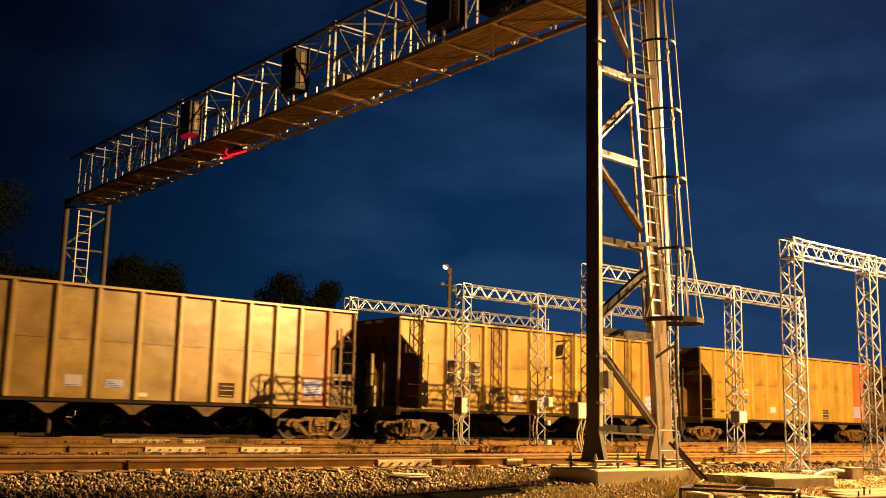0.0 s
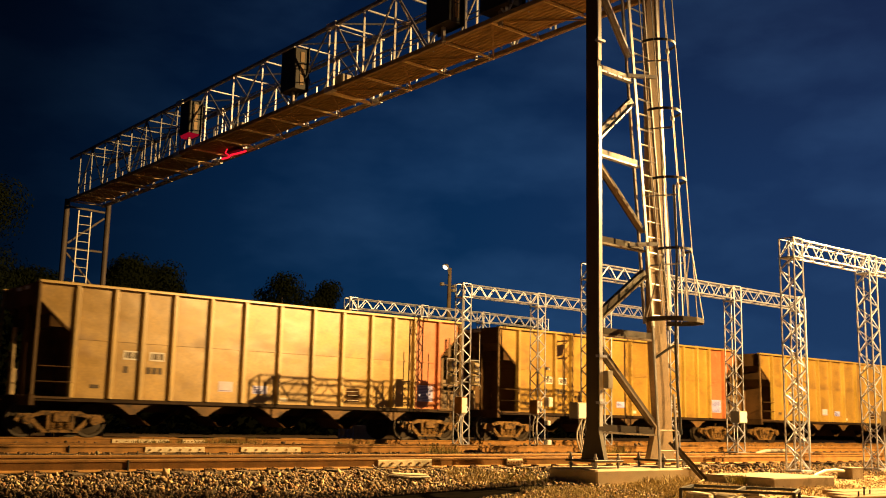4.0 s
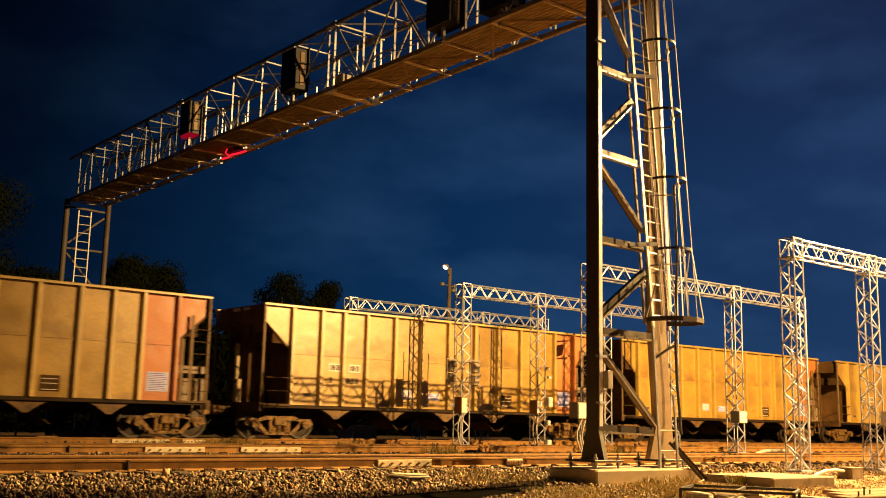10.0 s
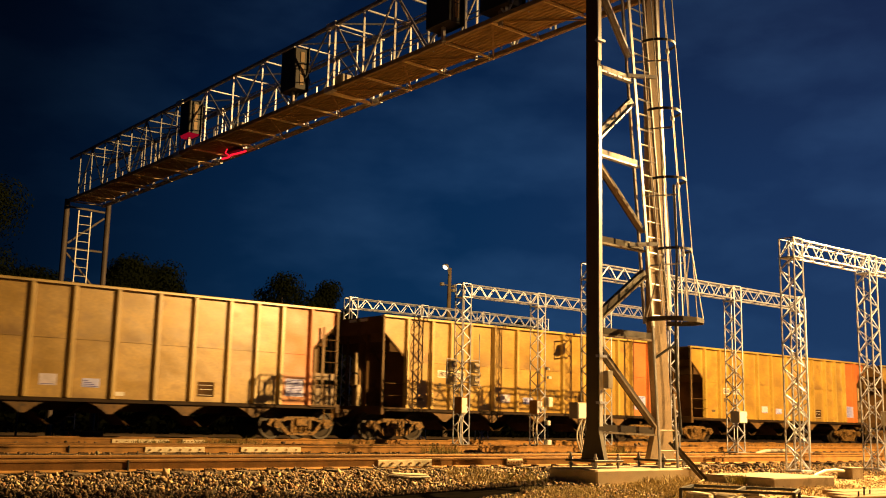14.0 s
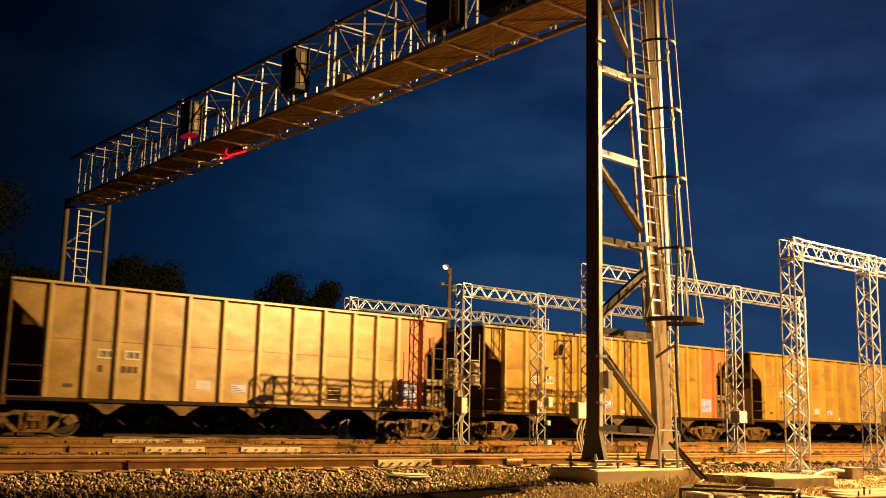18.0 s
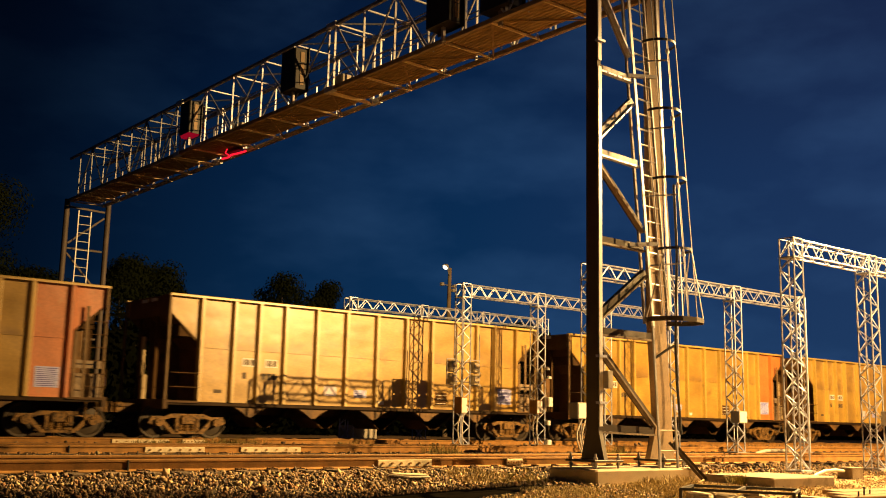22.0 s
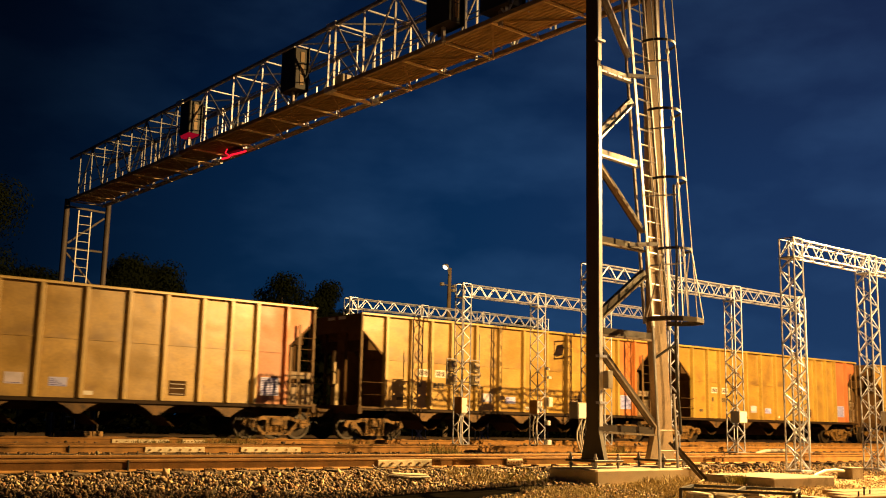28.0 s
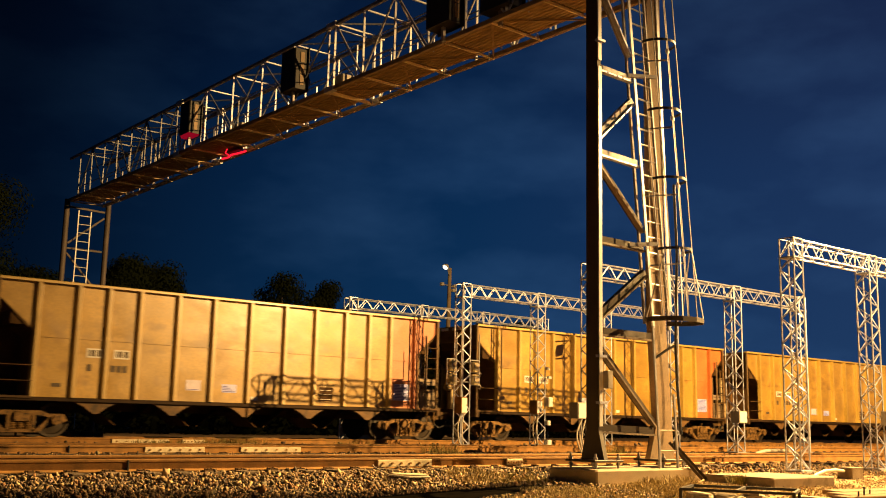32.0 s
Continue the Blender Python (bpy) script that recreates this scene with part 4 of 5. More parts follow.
def build_car():
    car = thing("hopper_car", pose(0, 0, 0), "weathered tan open-top coal hopper car with a red end panel", "railway car", "hopper cars of the train")
    for sgn in (-1, 1):
        y0, y1 = (-W + 0.125, -W + 0.155) if sgn < 0 else (W - 0.155, W - 0.125)
        for i, (a, b) in enumerate(zip(POSTS, POSTS[1:])):
            red = i >= 12
            part("side_panel", side_panel(a, b, y0, y1), CAR_RED if red else CAR_TAN, car, "faded red end panel" if red else "")
        for i, x in enumerate(POSTS[1:-1]):
            # hat section: a flat face, one steep and one slanting side
            s = Solid().prism([(x - 0.092, sgn * (W - 0.126)), (x - 0.046, sgn * W), (x + 0.045, sgn * W), (x + 0.11, sgn * (W - 0.126))], "z", ZS, ZT - 0.072)
            part("side_post", s, CAR_RED if i >= 12 else CAR_POST, car)
        yy = (-W - 0.02, -W + 0.16) if sgn < 0 else (W - 0.16, W + 0.02)
        part("top_chord", Solid().bev(XL, HALF, yy[0], yy[1], ZT - 0.072, ZT, 0.015), CAR_POST, car)
        part("side_sill", Solid().bev(XL, HALF, sgn * (W - 0.12) - 0.06, sgn * (W - 0.12) + 0.06, ZS - 0.10, ZS, 0.015), SILL_SOOT, car, "sooty dark side sill")
        for x in (XL + 0.04, HALF - 0.05):
            part("corner_post", Solid().bev(x - 0.035, x + 0.035, sgn * (W - 0.05) - 0.04, sgn * (W - 0.05) + 0.04, ZS, ZT - 0.072, 0.01), END_TAN, car)
        for e in (-1, 1):
            # grab irons and ladders on the open ends
            for z in (1.45, 1.85) if e < 0 else (1.35, 1.7, 2.05, 2.4, 2.75, 3.1):
                xa, xb = (e * 6.3, e * 7.2) if e < 0 else (6.72, 7.2)
                part("grab_iron", Solid().tube((xa, sgn * (W + 0.02), z), (xb, sgn * (W + 0.02), z), 0.014, 6), CAR_UNDER, car)
            if e > 0:
                part("ladder_rail", Solid().bar((6.66, sgn * W, ZS), (6.66, sgn * W, 3.5), 0.08, 0.03, (0, 1, 0)), END_TAN, car)
                part("ladder_rail", Solid().bar((6.42, sgn * (W - 0.08), ZS), (6.42, sgn * (W - 0.08), 2.8), 0.08, 0.05, (0, 1, 0)), END_TAN, car)
    for e in (-1, 1):
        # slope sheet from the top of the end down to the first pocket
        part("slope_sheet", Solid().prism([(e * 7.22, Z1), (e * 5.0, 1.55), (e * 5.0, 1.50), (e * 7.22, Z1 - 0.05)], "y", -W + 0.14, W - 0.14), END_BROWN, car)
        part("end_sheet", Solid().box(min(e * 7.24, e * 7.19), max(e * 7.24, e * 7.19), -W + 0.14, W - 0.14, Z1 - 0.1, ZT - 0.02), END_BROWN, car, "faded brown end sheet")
        for y in (-0.55, 0.1):
            part("end_mark", Solid().box(min(e * 7.246, e * 7.242), max(e * 7.246, e * 7.242), y, y + 0.42, ZT - 0.16, ZT - 0.06), STENCIL, car, "worn white stencil patch")
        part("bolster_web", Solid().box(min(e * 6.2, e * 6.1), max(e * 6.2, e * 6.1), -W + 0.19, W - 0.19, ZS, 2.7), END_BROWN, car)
        part("end_platform", Solid().bev(min(e * 7.24, e * 6.25), max(e * 7.24, e * 6.25), -W, W, ZS - 0.04, ZS + 0.02, 0.01), CAR_UNDER, car)
        part("end_sill", Solid().bev(min(e * 7.34, e * 7.2), max(e * 7.34, e * 7.2), -W, W, ZS - 0.22, ZS + 0.05, 0.01), CAR_UNDER, car)
        part("shear_plate", Solid().prism([(e * 7.15, ZS), (e * 7.15, Z1 - 0.08), (e * 5.2, 1.7), (e * 5.2, ZS)], "y", -0.02, 0.02), END_BROWN, car)
        for y in (-0.5, 0.7):
            part("slope_brace", Solid().bar((e * 7.15, y, ZS), (e * 7.15, y, Z1), 0.08, 0.08), CAR_DARK, car)
        part("draft_gear", Solid().bev(min(e * 7.3, e * 7.9), max(e * 7.3, e * 7.9), -0.14, 0.14, 0.72, 0.98, 0.02), CAR_UNDER, car)
        part("coupler", Solid().bev(min(e * 7.85, e * 8.12), max(e * 7.85, e * 8.12), -0.17, 0.17, 0.70, 1.0, 0.04), TRUCK, car, "cast steel coupler")
        part("air_hose", Solid().path([(e * 7.5, -0.4, 0.8), (e * 7.75, -0.36, 0.5), (e * 7.95, -0.3, 0.42), (e * 8.08, -0.2, 0.55)], 0.025, 6), BLACK, car, "black rubber air hose")
    # brake gear on the red end
    part("brake_cylinder", Solid().tube((6.55, -0.9, 1.5), (6.55, -0.2, 1.5), 0.16, 14), CAR_UNDER, car)
    part("air_tank", Solid().tube((6.7, -1.2, 1.25), (6.7, 0.6, 1.25), 0.2, 14), CAR_UNDER, car)
    part("brake_wheel", Solid().turn([(0.24, -0.015), (0.27, 0.0), (0.24, 0.015), (0.22, 0.0), (0.24, -0.015)], (0, 0, 0), "y", 18), CAR_DARK, car, at=pose(-7.54, -0.36, 1.95, 0, 0, 90))
    # dusty pale reservoirs and valve boxes on the end platform
    for xa, xb in ((6.45, 6.80), (6.90, 7.28)):
        b = part("brake_gear_box", Solid().bev(xa, xb, -W + 0.22, -W + 0.6, ZS + 0.02, ZS + 0.66, 0.03), GEAR_GREY, car, "dusty pale brake gear box")
        part("lid_bar", Solid().bev(xa + 0.03, xa + 0.07, -W + 0.20, -W + 0.222, ZS + 0.06, ZS + 0.6, 0.006), CAR_UNDER, b)
        part("pipe", Solid().path([(xb, -W + 0.25, ZS + 0.2), (xb + 0.05, -W + 0.2, ZS + 0.28), (xb + 0.05, -W + 0.2, ZS + 0.8)], 0.018, 6), CAR_UNDER, b)
    part("cross_beam", Solid().bev(6.35, 7.30, -W + 0.24, -W + 0.42, ZS + 0.80, ZS + 1.02, 0.02), GEAR_GREY, car, "dusty pale cross beam")
    # hand brake on the other end
    part("hand_brake_box", Solid().bev(-7.50, -7.36, -0.46, -0.22, 1.10, 1.80, 0.02), GEAR_PALE, car, "dusty pale hand brake box")
    part("hand_brake_post", Solid().bev(-7.47, -7.38, -0.30, -0.16, 1.80, 2.90, 0.02), GEAR_PALE, car)
    part("uncoupling_lever", Solid().path([(7.36, -W + 0.05, 0.98), (7.46, -0.9, 0.92), (7.6, -0.3, 0.95)], 0.018, 6), TRUCK, car)
    for sgn in (-1, 1):
        part("stirrup_step", Solid().path([(7.1, sgn * (W - 0.04), ZS - 0.1), (7.1, sgn * (W - 0.04), 0.5), (6.8, sgn * (W - 0.04), 0.5), (6.8, sgn * (W - 0.04), ZS - 0.1)], 0.02, 6), TRUCK, car)
    part("centre_sill", Solid().bev(-7.3, 7.3, -0.2, 0.2, 0.72, 1.08, 0.02), CAR_DARK, car)
    # hopper chutes between the pockets
    for x in (-4.5, -2.3, 0.0, 2.22, 4.44):
        s = Solid().prism([(x - 0.60, ZS - 0.10), (x + 0.60, ZS - 0.10), (x + 0.34, 0.83), (x + 0.16, 0.71), (x + 0.07, 0.64), (x - 0.07, 0.64), (x - 0.16, 0.71), (x - 0.34, 0.83)], "y", -W + 0.16, -W + 0.22)
        part("hopper_chute", s, CHUTE, car)
        s = Solid().prism([(x - 0.60, ZS - 0.10), (x + 0.60, ZS - 0.10), (x + 0.34, 0.83), (x + 0.16, 0.71), (x + 0.07, 0.64), (x - 0.07, 0.64), (x - 0.16, 0.71), (x - 0.34, 0.83)], "y", W - 0.22, W - 0.16)
        part("hopper_chute", s, CHUTE, car)
        part("ridge", Solid().bar((x, -W + 0.26, 0.72), (x, W - 0.26, 0.72), 0.2, 0.12), CAR_DARK, car)
    for x in (-3.4, -1.15, 1.1, 3.35):
        for k in (-1, 1):
            s = Solid().prism([(x + k * 1.0, 1.0), (x + k * 0.96, 1.0), (x + k * 0.10, 0.34), (x + k * 0.14, 0.34)], "y", -0.4, 0.9)
            part("pocket_door", s, CAR_DARK, car)
    # coal load below the rim
    part("load", Solid().box(-6.9, 6.9, -W + 0.19, W - 0.19, 2.9, 3.3), CAR_DARK, car, "dark coal load")
    # worn stencils and placards
    y = -(W - 0.118)

    def plate(name, x0, x1, z0, z1, m, label, lift=0.0):
        return part(name, Solid().box(x0, x1, y - 0.004 - lift, y - lift, z0, z1), m, car, label)

    for x in (-4.88, -4.12):
        p = plate("reporting_mark", x, x + 0.44, 2.13, 2.38, STENCIL, "white patch with worn dark lettering")
        for k, w in ((0.05, 0.05), (0.13, 0.09), (0.25, 0.03), (0.31, 0.09)):
            part("stencil_bar", Solid().box(x + k, x + k + w, y - 0.008, y - 0.004, 2.17, 2.34), STENCIL_DARK, p)
    for x, w in ((-4.85, 0.13), (-4.2, 0.14), (-4.02, 0.13), (-3.85, 0.12)):
        plate("number_mark", x, x + w, 1.77, 1.95, STENCIL_DARK, "dark worn stencil")
    plate("data_mark", -5.75, -5.5, 1.32, 1.42, STENCIL_DARK, "dark worn stencil")
    p = plate("placard", -1.96, -1.50, 1.36, 1.66, PLACARD_PALE, "pale pinkish worn placard")
    part("print_line", Solid().box(-1.93, -1.56, y - 0.008, y - 0.004, 1.385, 1.40), BLUE_INK, p)
    x = -0.83
    p = plate("placard", x, x + 0.48, 1.34, 1.58, PLACARD, "pale lavender printed placard")
    for k, z in enumerate((1.36, 1.41, 1.46, 1.51)):
        part("print_line", Solid().box(x + 0.03, x + 0.44 - 0.09 * k, y - 0.008, y - 0.004, z, z + 0.02), BLUE_INK, p)
    p = plate("data_panel", 2.52, 3.04, 1.20, 1.62, CAR_DARK, "dark stencil panel with white lines")
    plate("data_mark", 0.08, 0.36, 1.14, 1.25, STENCIL, "small white stencil patch")
    for z in (1.24, 1.40, 1.52):
        part("print_line", Solid().box(2.56, 2.98, y - 0.008, y - 0.004, z, z + 0.014), STENCIL, p)
    p = plate("striped_placard", 5.42, 6.06, 1.30, 1.84, PLACARD, "striped pale blue placard")
    for k in range(10):
        part("print_line", Solid().box(5.46, 6.02 - 0.03 * (k % 3), y - 0.008, y - 0.004, 1.335 + 0.05 * k, 1.352 + 0.05 * k), BLUE_INK, p)
    for x in (-6.3, 6.3):
        build_truck(car, x)
    return car


TRAIN_N = 18


SPEED = 7.028
PITCH_CAR = 16.291
# the train slows and surges a little: how far it is ahead of an even run, in metres
SURGE = ((0.0, 0.03), (8.0, 0.04), (14.0, 0.02), (17.0, -0.01), (19.0, -0.05), (21.0, -0.10), (23.0, -0.17), (25.0, -0.21), (27.0, -0.24), (28.0, -0.21), (28.5, -0.18), (29.0, -0.13), (29.5, 0.02), (30.0, 0.17), (31.0, 0.23), (32.0, 0.31))


def car_x(i, t):
    return 18.73 - 7.24 + PITCH_CAR * i - SPEED * t


cars = [build_car()]
for i in range(1, TRAIN_N):
    cars.append(copy_thing(cars[0], pose(0, 0, 0)))


def repaint(car, material, word):
    for p in car.children:
        if p.type == "MESH" and p.data.materials[0] == CAR_RED:
            p.material_slots[0].link = "OBJECT"
            p.material_slots[0].material = material
    car["label"] = "weathered tan open-top coal hopper car with " + word + " end panels"


for i, car in enumerate(cars):
    if i in (1, 3, 9, 14):
        repaint(car, CAR_PINK, "blotched pink")
    elif i in (10, 17):
        repaint(car, CAR_TAN, "plain tan")
    elif i in (0, 5, 6, 11, 13):
        repaint(car, CAR_ORANGE, "faded orange")
    else:
        repaint(car, CAR_RED, "faded red")


# ---- fittings on the portals ----
def cabinet(x, y, z, w, d, h, label, body=None, group="fittings on the portals"):
    g = thing("electrical_box", pose(x, y, z), label, "electrical box", group)
    part("body", Solid().bev(-w / 2, w / 2, -d / 2, d / 2, 0, h, 0.012), body or BOX_GREY, g)
    part("door", Solid().bev(-w / 2 + 0.02, w / 2 - 0.02, -d / 2 - 0.014, -d / 2 + 0.001, 0.02, h - 0.03, 0.004), BOX_WHITE, g, "pale door")
    part("latch", Solid().bev(w / 2 - 0.07, w / 2 - 0.045, -d / 2 - 0.03, -d / 2 - 0.012, h * 0.45, h * 0.55, 0.003), GALV_DULL, g)
    return g


cabinet(21.66, 25.42, 0.92, 0.26, 0.36, 0.52, "grey electrical box with a pale door on a portal column", RUST)
cabinet(25.05, 25.42, 0.98, 0.28, 0.36, 0.46, "grey electrical box with a pale door on a portal column", RUST)
cabinet(25.76, 25.5, 1.24, 0.2, 0.2, 0.32, "small white junction box on a portal column", BOX_WHITE)
cabinet(25.74, 25.52, 0.6, 0.14, 0.14, 0.16, "tiny white junction box low on a portal column", BOX_WHITE)
cabinet(25.75, 25.52, -0.1, 0.2, 0.16, 0.2, "small white junction box at a column foot", BOX_WHITE)
cabinet(20.25, 18.85, 0.80, 0.58, 0.32, 0.42, "grey electrical box on a portal column")
cabinet(26.95, 18.6, 0.80, 0.4, 0.32, 0.36, "grey electrical box on a portal column")
cabinet(25.0, 12.86, 0.78, 0.34, 0.3, 0.36, "grey electrical box on a portal column")


def sensor_frame(x, y, z, side):
    """Two sensor housings on a bent-tube frame."""
    g = thing("sensor_unit", pose(x, y, z), "two tan sensor housings in a tube frame on a portal column", "sensor", "sensor units")
    for dx in (-0.2, 0.2):
        part("frame_tube", Solid().tube((dx, 0, 0.0), (dx, 0, 0.82), 0.02, 8), GALV, g)
    for z0 in (0.0, 0.41, 0.82):
        part("frame_tube", Solid().tube((-0.2, 0, z0), (0.2, 0, z0), 0.016, 8), GALV_DULL, g)
    for z0 in (0.02, 0.43):
        b = part("housing", Solid().bev(-0.15, 0.15, -0.12, 0.16, z0, z0 + 0.34, 0.05), SENSOR_TAN, g, "pale tan sensor housing")
        part("window", Solid().tube((0, -0.135, z0 + 0.17), (0, -0.12, z0 + 0.17), 0.085, 16), CHORD, b, "tan round window")
        part("bezel", Solid().turn([(0.085, -0.145), (0.105, -0.145), (0.105, -0.12), (0.085, -0.12), (0.085, -0.145)], (0, 0, z0 + 0.17), "y", 18), GALV_DULL, b, "grey round bezel")
        part("cable", Solid().path([(0.05, -0.16, z0 + 0.05), (0.09 * side, -0.22, z0 - 0.06), (0.14 * side, -0.12, z0 - 0.14), (0.17 * side, 0, z0 - 0.1)], 0.012, 6), CABLE, b)
    for z0 in (0.1, 0.75):
        part("arm", Solid().tube((0.17 * -side, 0, z0), (0.42 * -side, 0.1, z0), 0.02, 8), GALV_DULL, g)
    part("conduit", Solid().tube((0.2, 0, 0.8), (0.2, 0, 1.7), 0.016, 6), GALV_DULL, g)
    return g


sensor_frame(21.40, 25.6, 1.84, -1)
sensor_frame(22.39, 25.6, 1.84, 1)


def flood_fixture(x, y, z, label):
    g = thing("floodlight", pose(x, y, z, 0, 0, 20), label, "floodlight", "floodlights")
    part("head", Solid().bev(-0.19, 0.19, -0.09, 0.09, -0.2, 0.2, 0.03), BLACK, g, at=pose(0, 0, 0, 30, 0, 25))
    part("yoke", Solid().bar((-0.26, 0, -0.3), (-0.26, 0, 0.32), 0.04, 0.04).bar((-0.26, 0, 0.32), (0.42, 0, 0.32), 0.04, 0.04).bar((-0.26, 0, -0.3), (0.42, 0, -0.3), 0.04, 0.04), GALV_DULL, g)
    part("cable", Solid().path([(0.1, 0, -0.2), (0.2, 0.03, -0.42), (0.34, 0.02, -0.5), (0.42, 0, -0.75)], 0.014, 6), BLACK, g)


# dark fixture put where a floodlight-shaped shadow falls on the train
flood_fixture(28.55, 25.78, 3.95, "dark floodlight shape on a yoke, standing for a shadow on the train")


def small_camera(x, y, z):
    g = thing("security_camera", pose(x, y, z, 0, 0, 30), "small pale security camera on a portal column", "camera", "security cameras")
    part("body", Solid().bev(-0.17, 0.17, -0.05, 0.05, 0, 0.1, 0.02), BOX_WHITE, g)
    part("arm", Solid().bar((-0.22, 0, 0.05), (-0.1, 0, 0.05), 0.03, 0.03), GALV_DULL, g)
    part("lens", Solid().tube((0.17, 0, 0.05), (0.185, 0, 0.05), 0.035, 12), BLACK, g)


small_camera(25.78, 25.5, 2.2)
small_camera(25.62, 25.45, 2.5)


def cable_bundle(pts_list, label, at):
    g = thing("cable_bundle", at, label, "cables", "hanging cables")
    for pts in pts_list:
        part("cable", Solid().path(pts, 0.022, 7), CABLE, g, smooth=True)


def sag(x, y, z0, z1, bulge, n=9, foot=0.0):
    return [(x + bulge * math.sin(math.pi * k / n) + foot * k / n, y, z0 + (z1 - z0) * k / n) for k in range(n + 1)]


cable_bundle([sag(0, 0, 0.8, -0.12, -0.22), sag(0.1, -0.04, 0.8, -0.12, -0.16), sag(0.18, 0, 0.8, -0.12, -0.08, foot=0.1), sag(-0.08, 0.05, 0.8, -0.12, -0.05, foot=0.15)], "pale looped cables hanging from a column box", pose(20.2, 18.75, 0))
cable_bundle([sag(0, 0, 0.92, -0.1, -0.12), sag(0.1, -0.03, 0.92, -0.1, -0.06)], "pale looped cables hanging from a column box", pose(21.7, 25.45, 0))
cable_bundle([sag(0, 0, 0.98, -0.1, -0.16), sag(0.08, -0.03, 0.98, -0.1, -0.1)], "pale looped cables hanging from a column box", pose(25.1, 25.45, 0))

# ---- pole lamp beyond the train ----


def pole_lamp():
    g = thing("pole_lamp", pose(45.5, 55.0, -0.4), "timber pole with a lit lamp head and two small floodlights", "lamp post")
    part("pole", Solid().tube((0, 0, 0), (0.12, 0, 11.75), 0.2, 12, 0.13), POLE_WOOD, g, smooth=True)
    part("arm", Solid().path([(0.08, -0.1, 11.15), (-0.1, -0.15, 11.3), (-0.25, -0.2, 11.62)], 0.035, 8), GALV_DULL, g)
    h = part("lamp_head", Solid().turn([(0.04, 0.26), (0.14, 0.22), (0.24, 0.08), (0.25, 0.0)], (0, 0, 0), "z", 16), BOX_GREY, g, "grey lamp hood", smooth=True, at=pose(-0.45, -0.2, 11.72, 0, 40, 0))
    part("glass", Solid().turn([(0.18, 0.0), (0.18, -0.05), (0.13, -0.10), (0.02, -0.13)], (0, 0, 0), "z", 16), LAMP_GLOW, h, "glowing lamp glass", smooth=True)
    for x, z in ((-0.62, 10.5), (0.5, 10.45), (0.42, 10.15)):
        part("side_arm", Solid().tube((0, 0, z), (x * 0.8, -0.1, z), 0.035, 6), GALV_DULL, g)
        part("side_lamp", Solid().bev(x - 0.13, x + 0.13, -0.2, 0.05, z - 0.08, z + 0.14, 0.03), BOX_GREY, g, "unlit pale floodlight")


pole_lamp()

# ---- trees and bushes beyond the yard ----


def leaf_cloud(blobs, count, size, material):
    """Leaves as small bent quads scattered through round clumps."""
    rng = np.random.default_rng(int(count * 7 + size * 1000))
    v, f = [], []
    w = np.array([b[3] ** 2 for b in blobs])
    pick = rng.choice(len(blobs), count, p=w / w.sum())
    d = rng.normal(size=(count, 3))
    d /= np.linalg.norm(d, axis=1)[:, None]
    r = rng.uniform(0.2, 1.15, count) ** 0.6
    a = rng.normal(size=(count, 3))
    b = np.cross(d, a)
    b /= np.linalg.norm(b, axis=1)[:, None]
    c = np.cross(b, d + 0.6 * rng.normal(size=(count, 3)))
    c /= np.linalg.norm(c, axis=1)[:, None]
    s = size * rng.uniform(0.6, 1.4, count)
    B = np.array(blobs)
    p = B[pick, :3] + d * (B[pick, 3] * r)[:, None] * np.array([1, 1, 0.85])
    q = np.stack([p - b * s[:, None], p + c * s[:, None] * 0.5, p + b * s[:, None], p - c * s[:, None] * 0.5], 1).reshape(-1, 3)
    me = bpy.data.meshes.new("leaves")
    me.vertices.add(len(q))
    me.vertices.foreach_set("co", q.ravel())
    n = count
    me.loops.add(4 * n)
    me.loops.foreach_set("vertex_index", np.arange(4 * n))
    me.polygons.add(n)
    me.polygons.foreach_set("loop_start", np.arange(0, 4 * n, 4))
    me.update(calc_edges=True)
    me.materials.append(material)
    return me


def tree(x, y, height, spread, seed, slim=1.0):
    rng = random.Random(seed)
    g = thing("tree", pose(x, y, -0.4), "dark leafy tree beyond the railway yard", "tree", "trees")
    t = Solid().tube((0, 0, 0), (0.1, 0, height * 0.35), 0.32, 9, 0.22).tube((0.1, 0, height * 0.35), (0, 0.1, height * 0.75), 0.22, 8, 0.08)
    part("trunk", t, BARK, g, smooth=True)
    blobs = []
    for k in range(30):
        a = rng.uniform(0, 6.28)
        h = rng.uniform(0.3, 0.9)
        rad = spread * rng.uniform(0.15, 0.75) * (1.15 - h * 0.75) * slim
        r = spread * rng.uniform(0.14, 0.34) * slim
        bx, by, bz = rad * math.cos(a), rad * math.sin(a), height * h
        blobs.append((bx, by, min(bz, height - r * 0.85), r))
        if k < 6:
            part("limb", Solid().tube((0.05, 0, height * (0.25 + 0.06 * k)), (bx, by, bz), 0.11, 6, 0.04), BARK, g)
    blobs.append((0, 0, height - spread * 0.3 * slim, spread * 0.32 * slim))
    part("crown", leaf_cloud(blobs, 24000, 0.11, LEAF), None, g, "dense dark green crown")


tree(17.0, 70, 16.4, 7.6, 3)
tree(22.8, 74, 11.5, 4.0, 4)
tree(28.5, 70, 12.6, 4.6, 5)
tree(32.0, 72, 12.7, 4.8, 6)
tree(26.0, 76, 11.0, 4.2, 16)
tree(42.4, 72, 13.0, 5.4, 7, 0.95)
tree(46.6, 72, 12.7, 4.6, 8, 0.8)
tree(37.5, 78, 10.2, 4.0, 12)
tree(50.0, 80, 10.5, 4.0, 13)
tree(63.0, 66, 10.3, 4.4, 9)
tree(66.5, 67, 9.6, 3.8, 10)


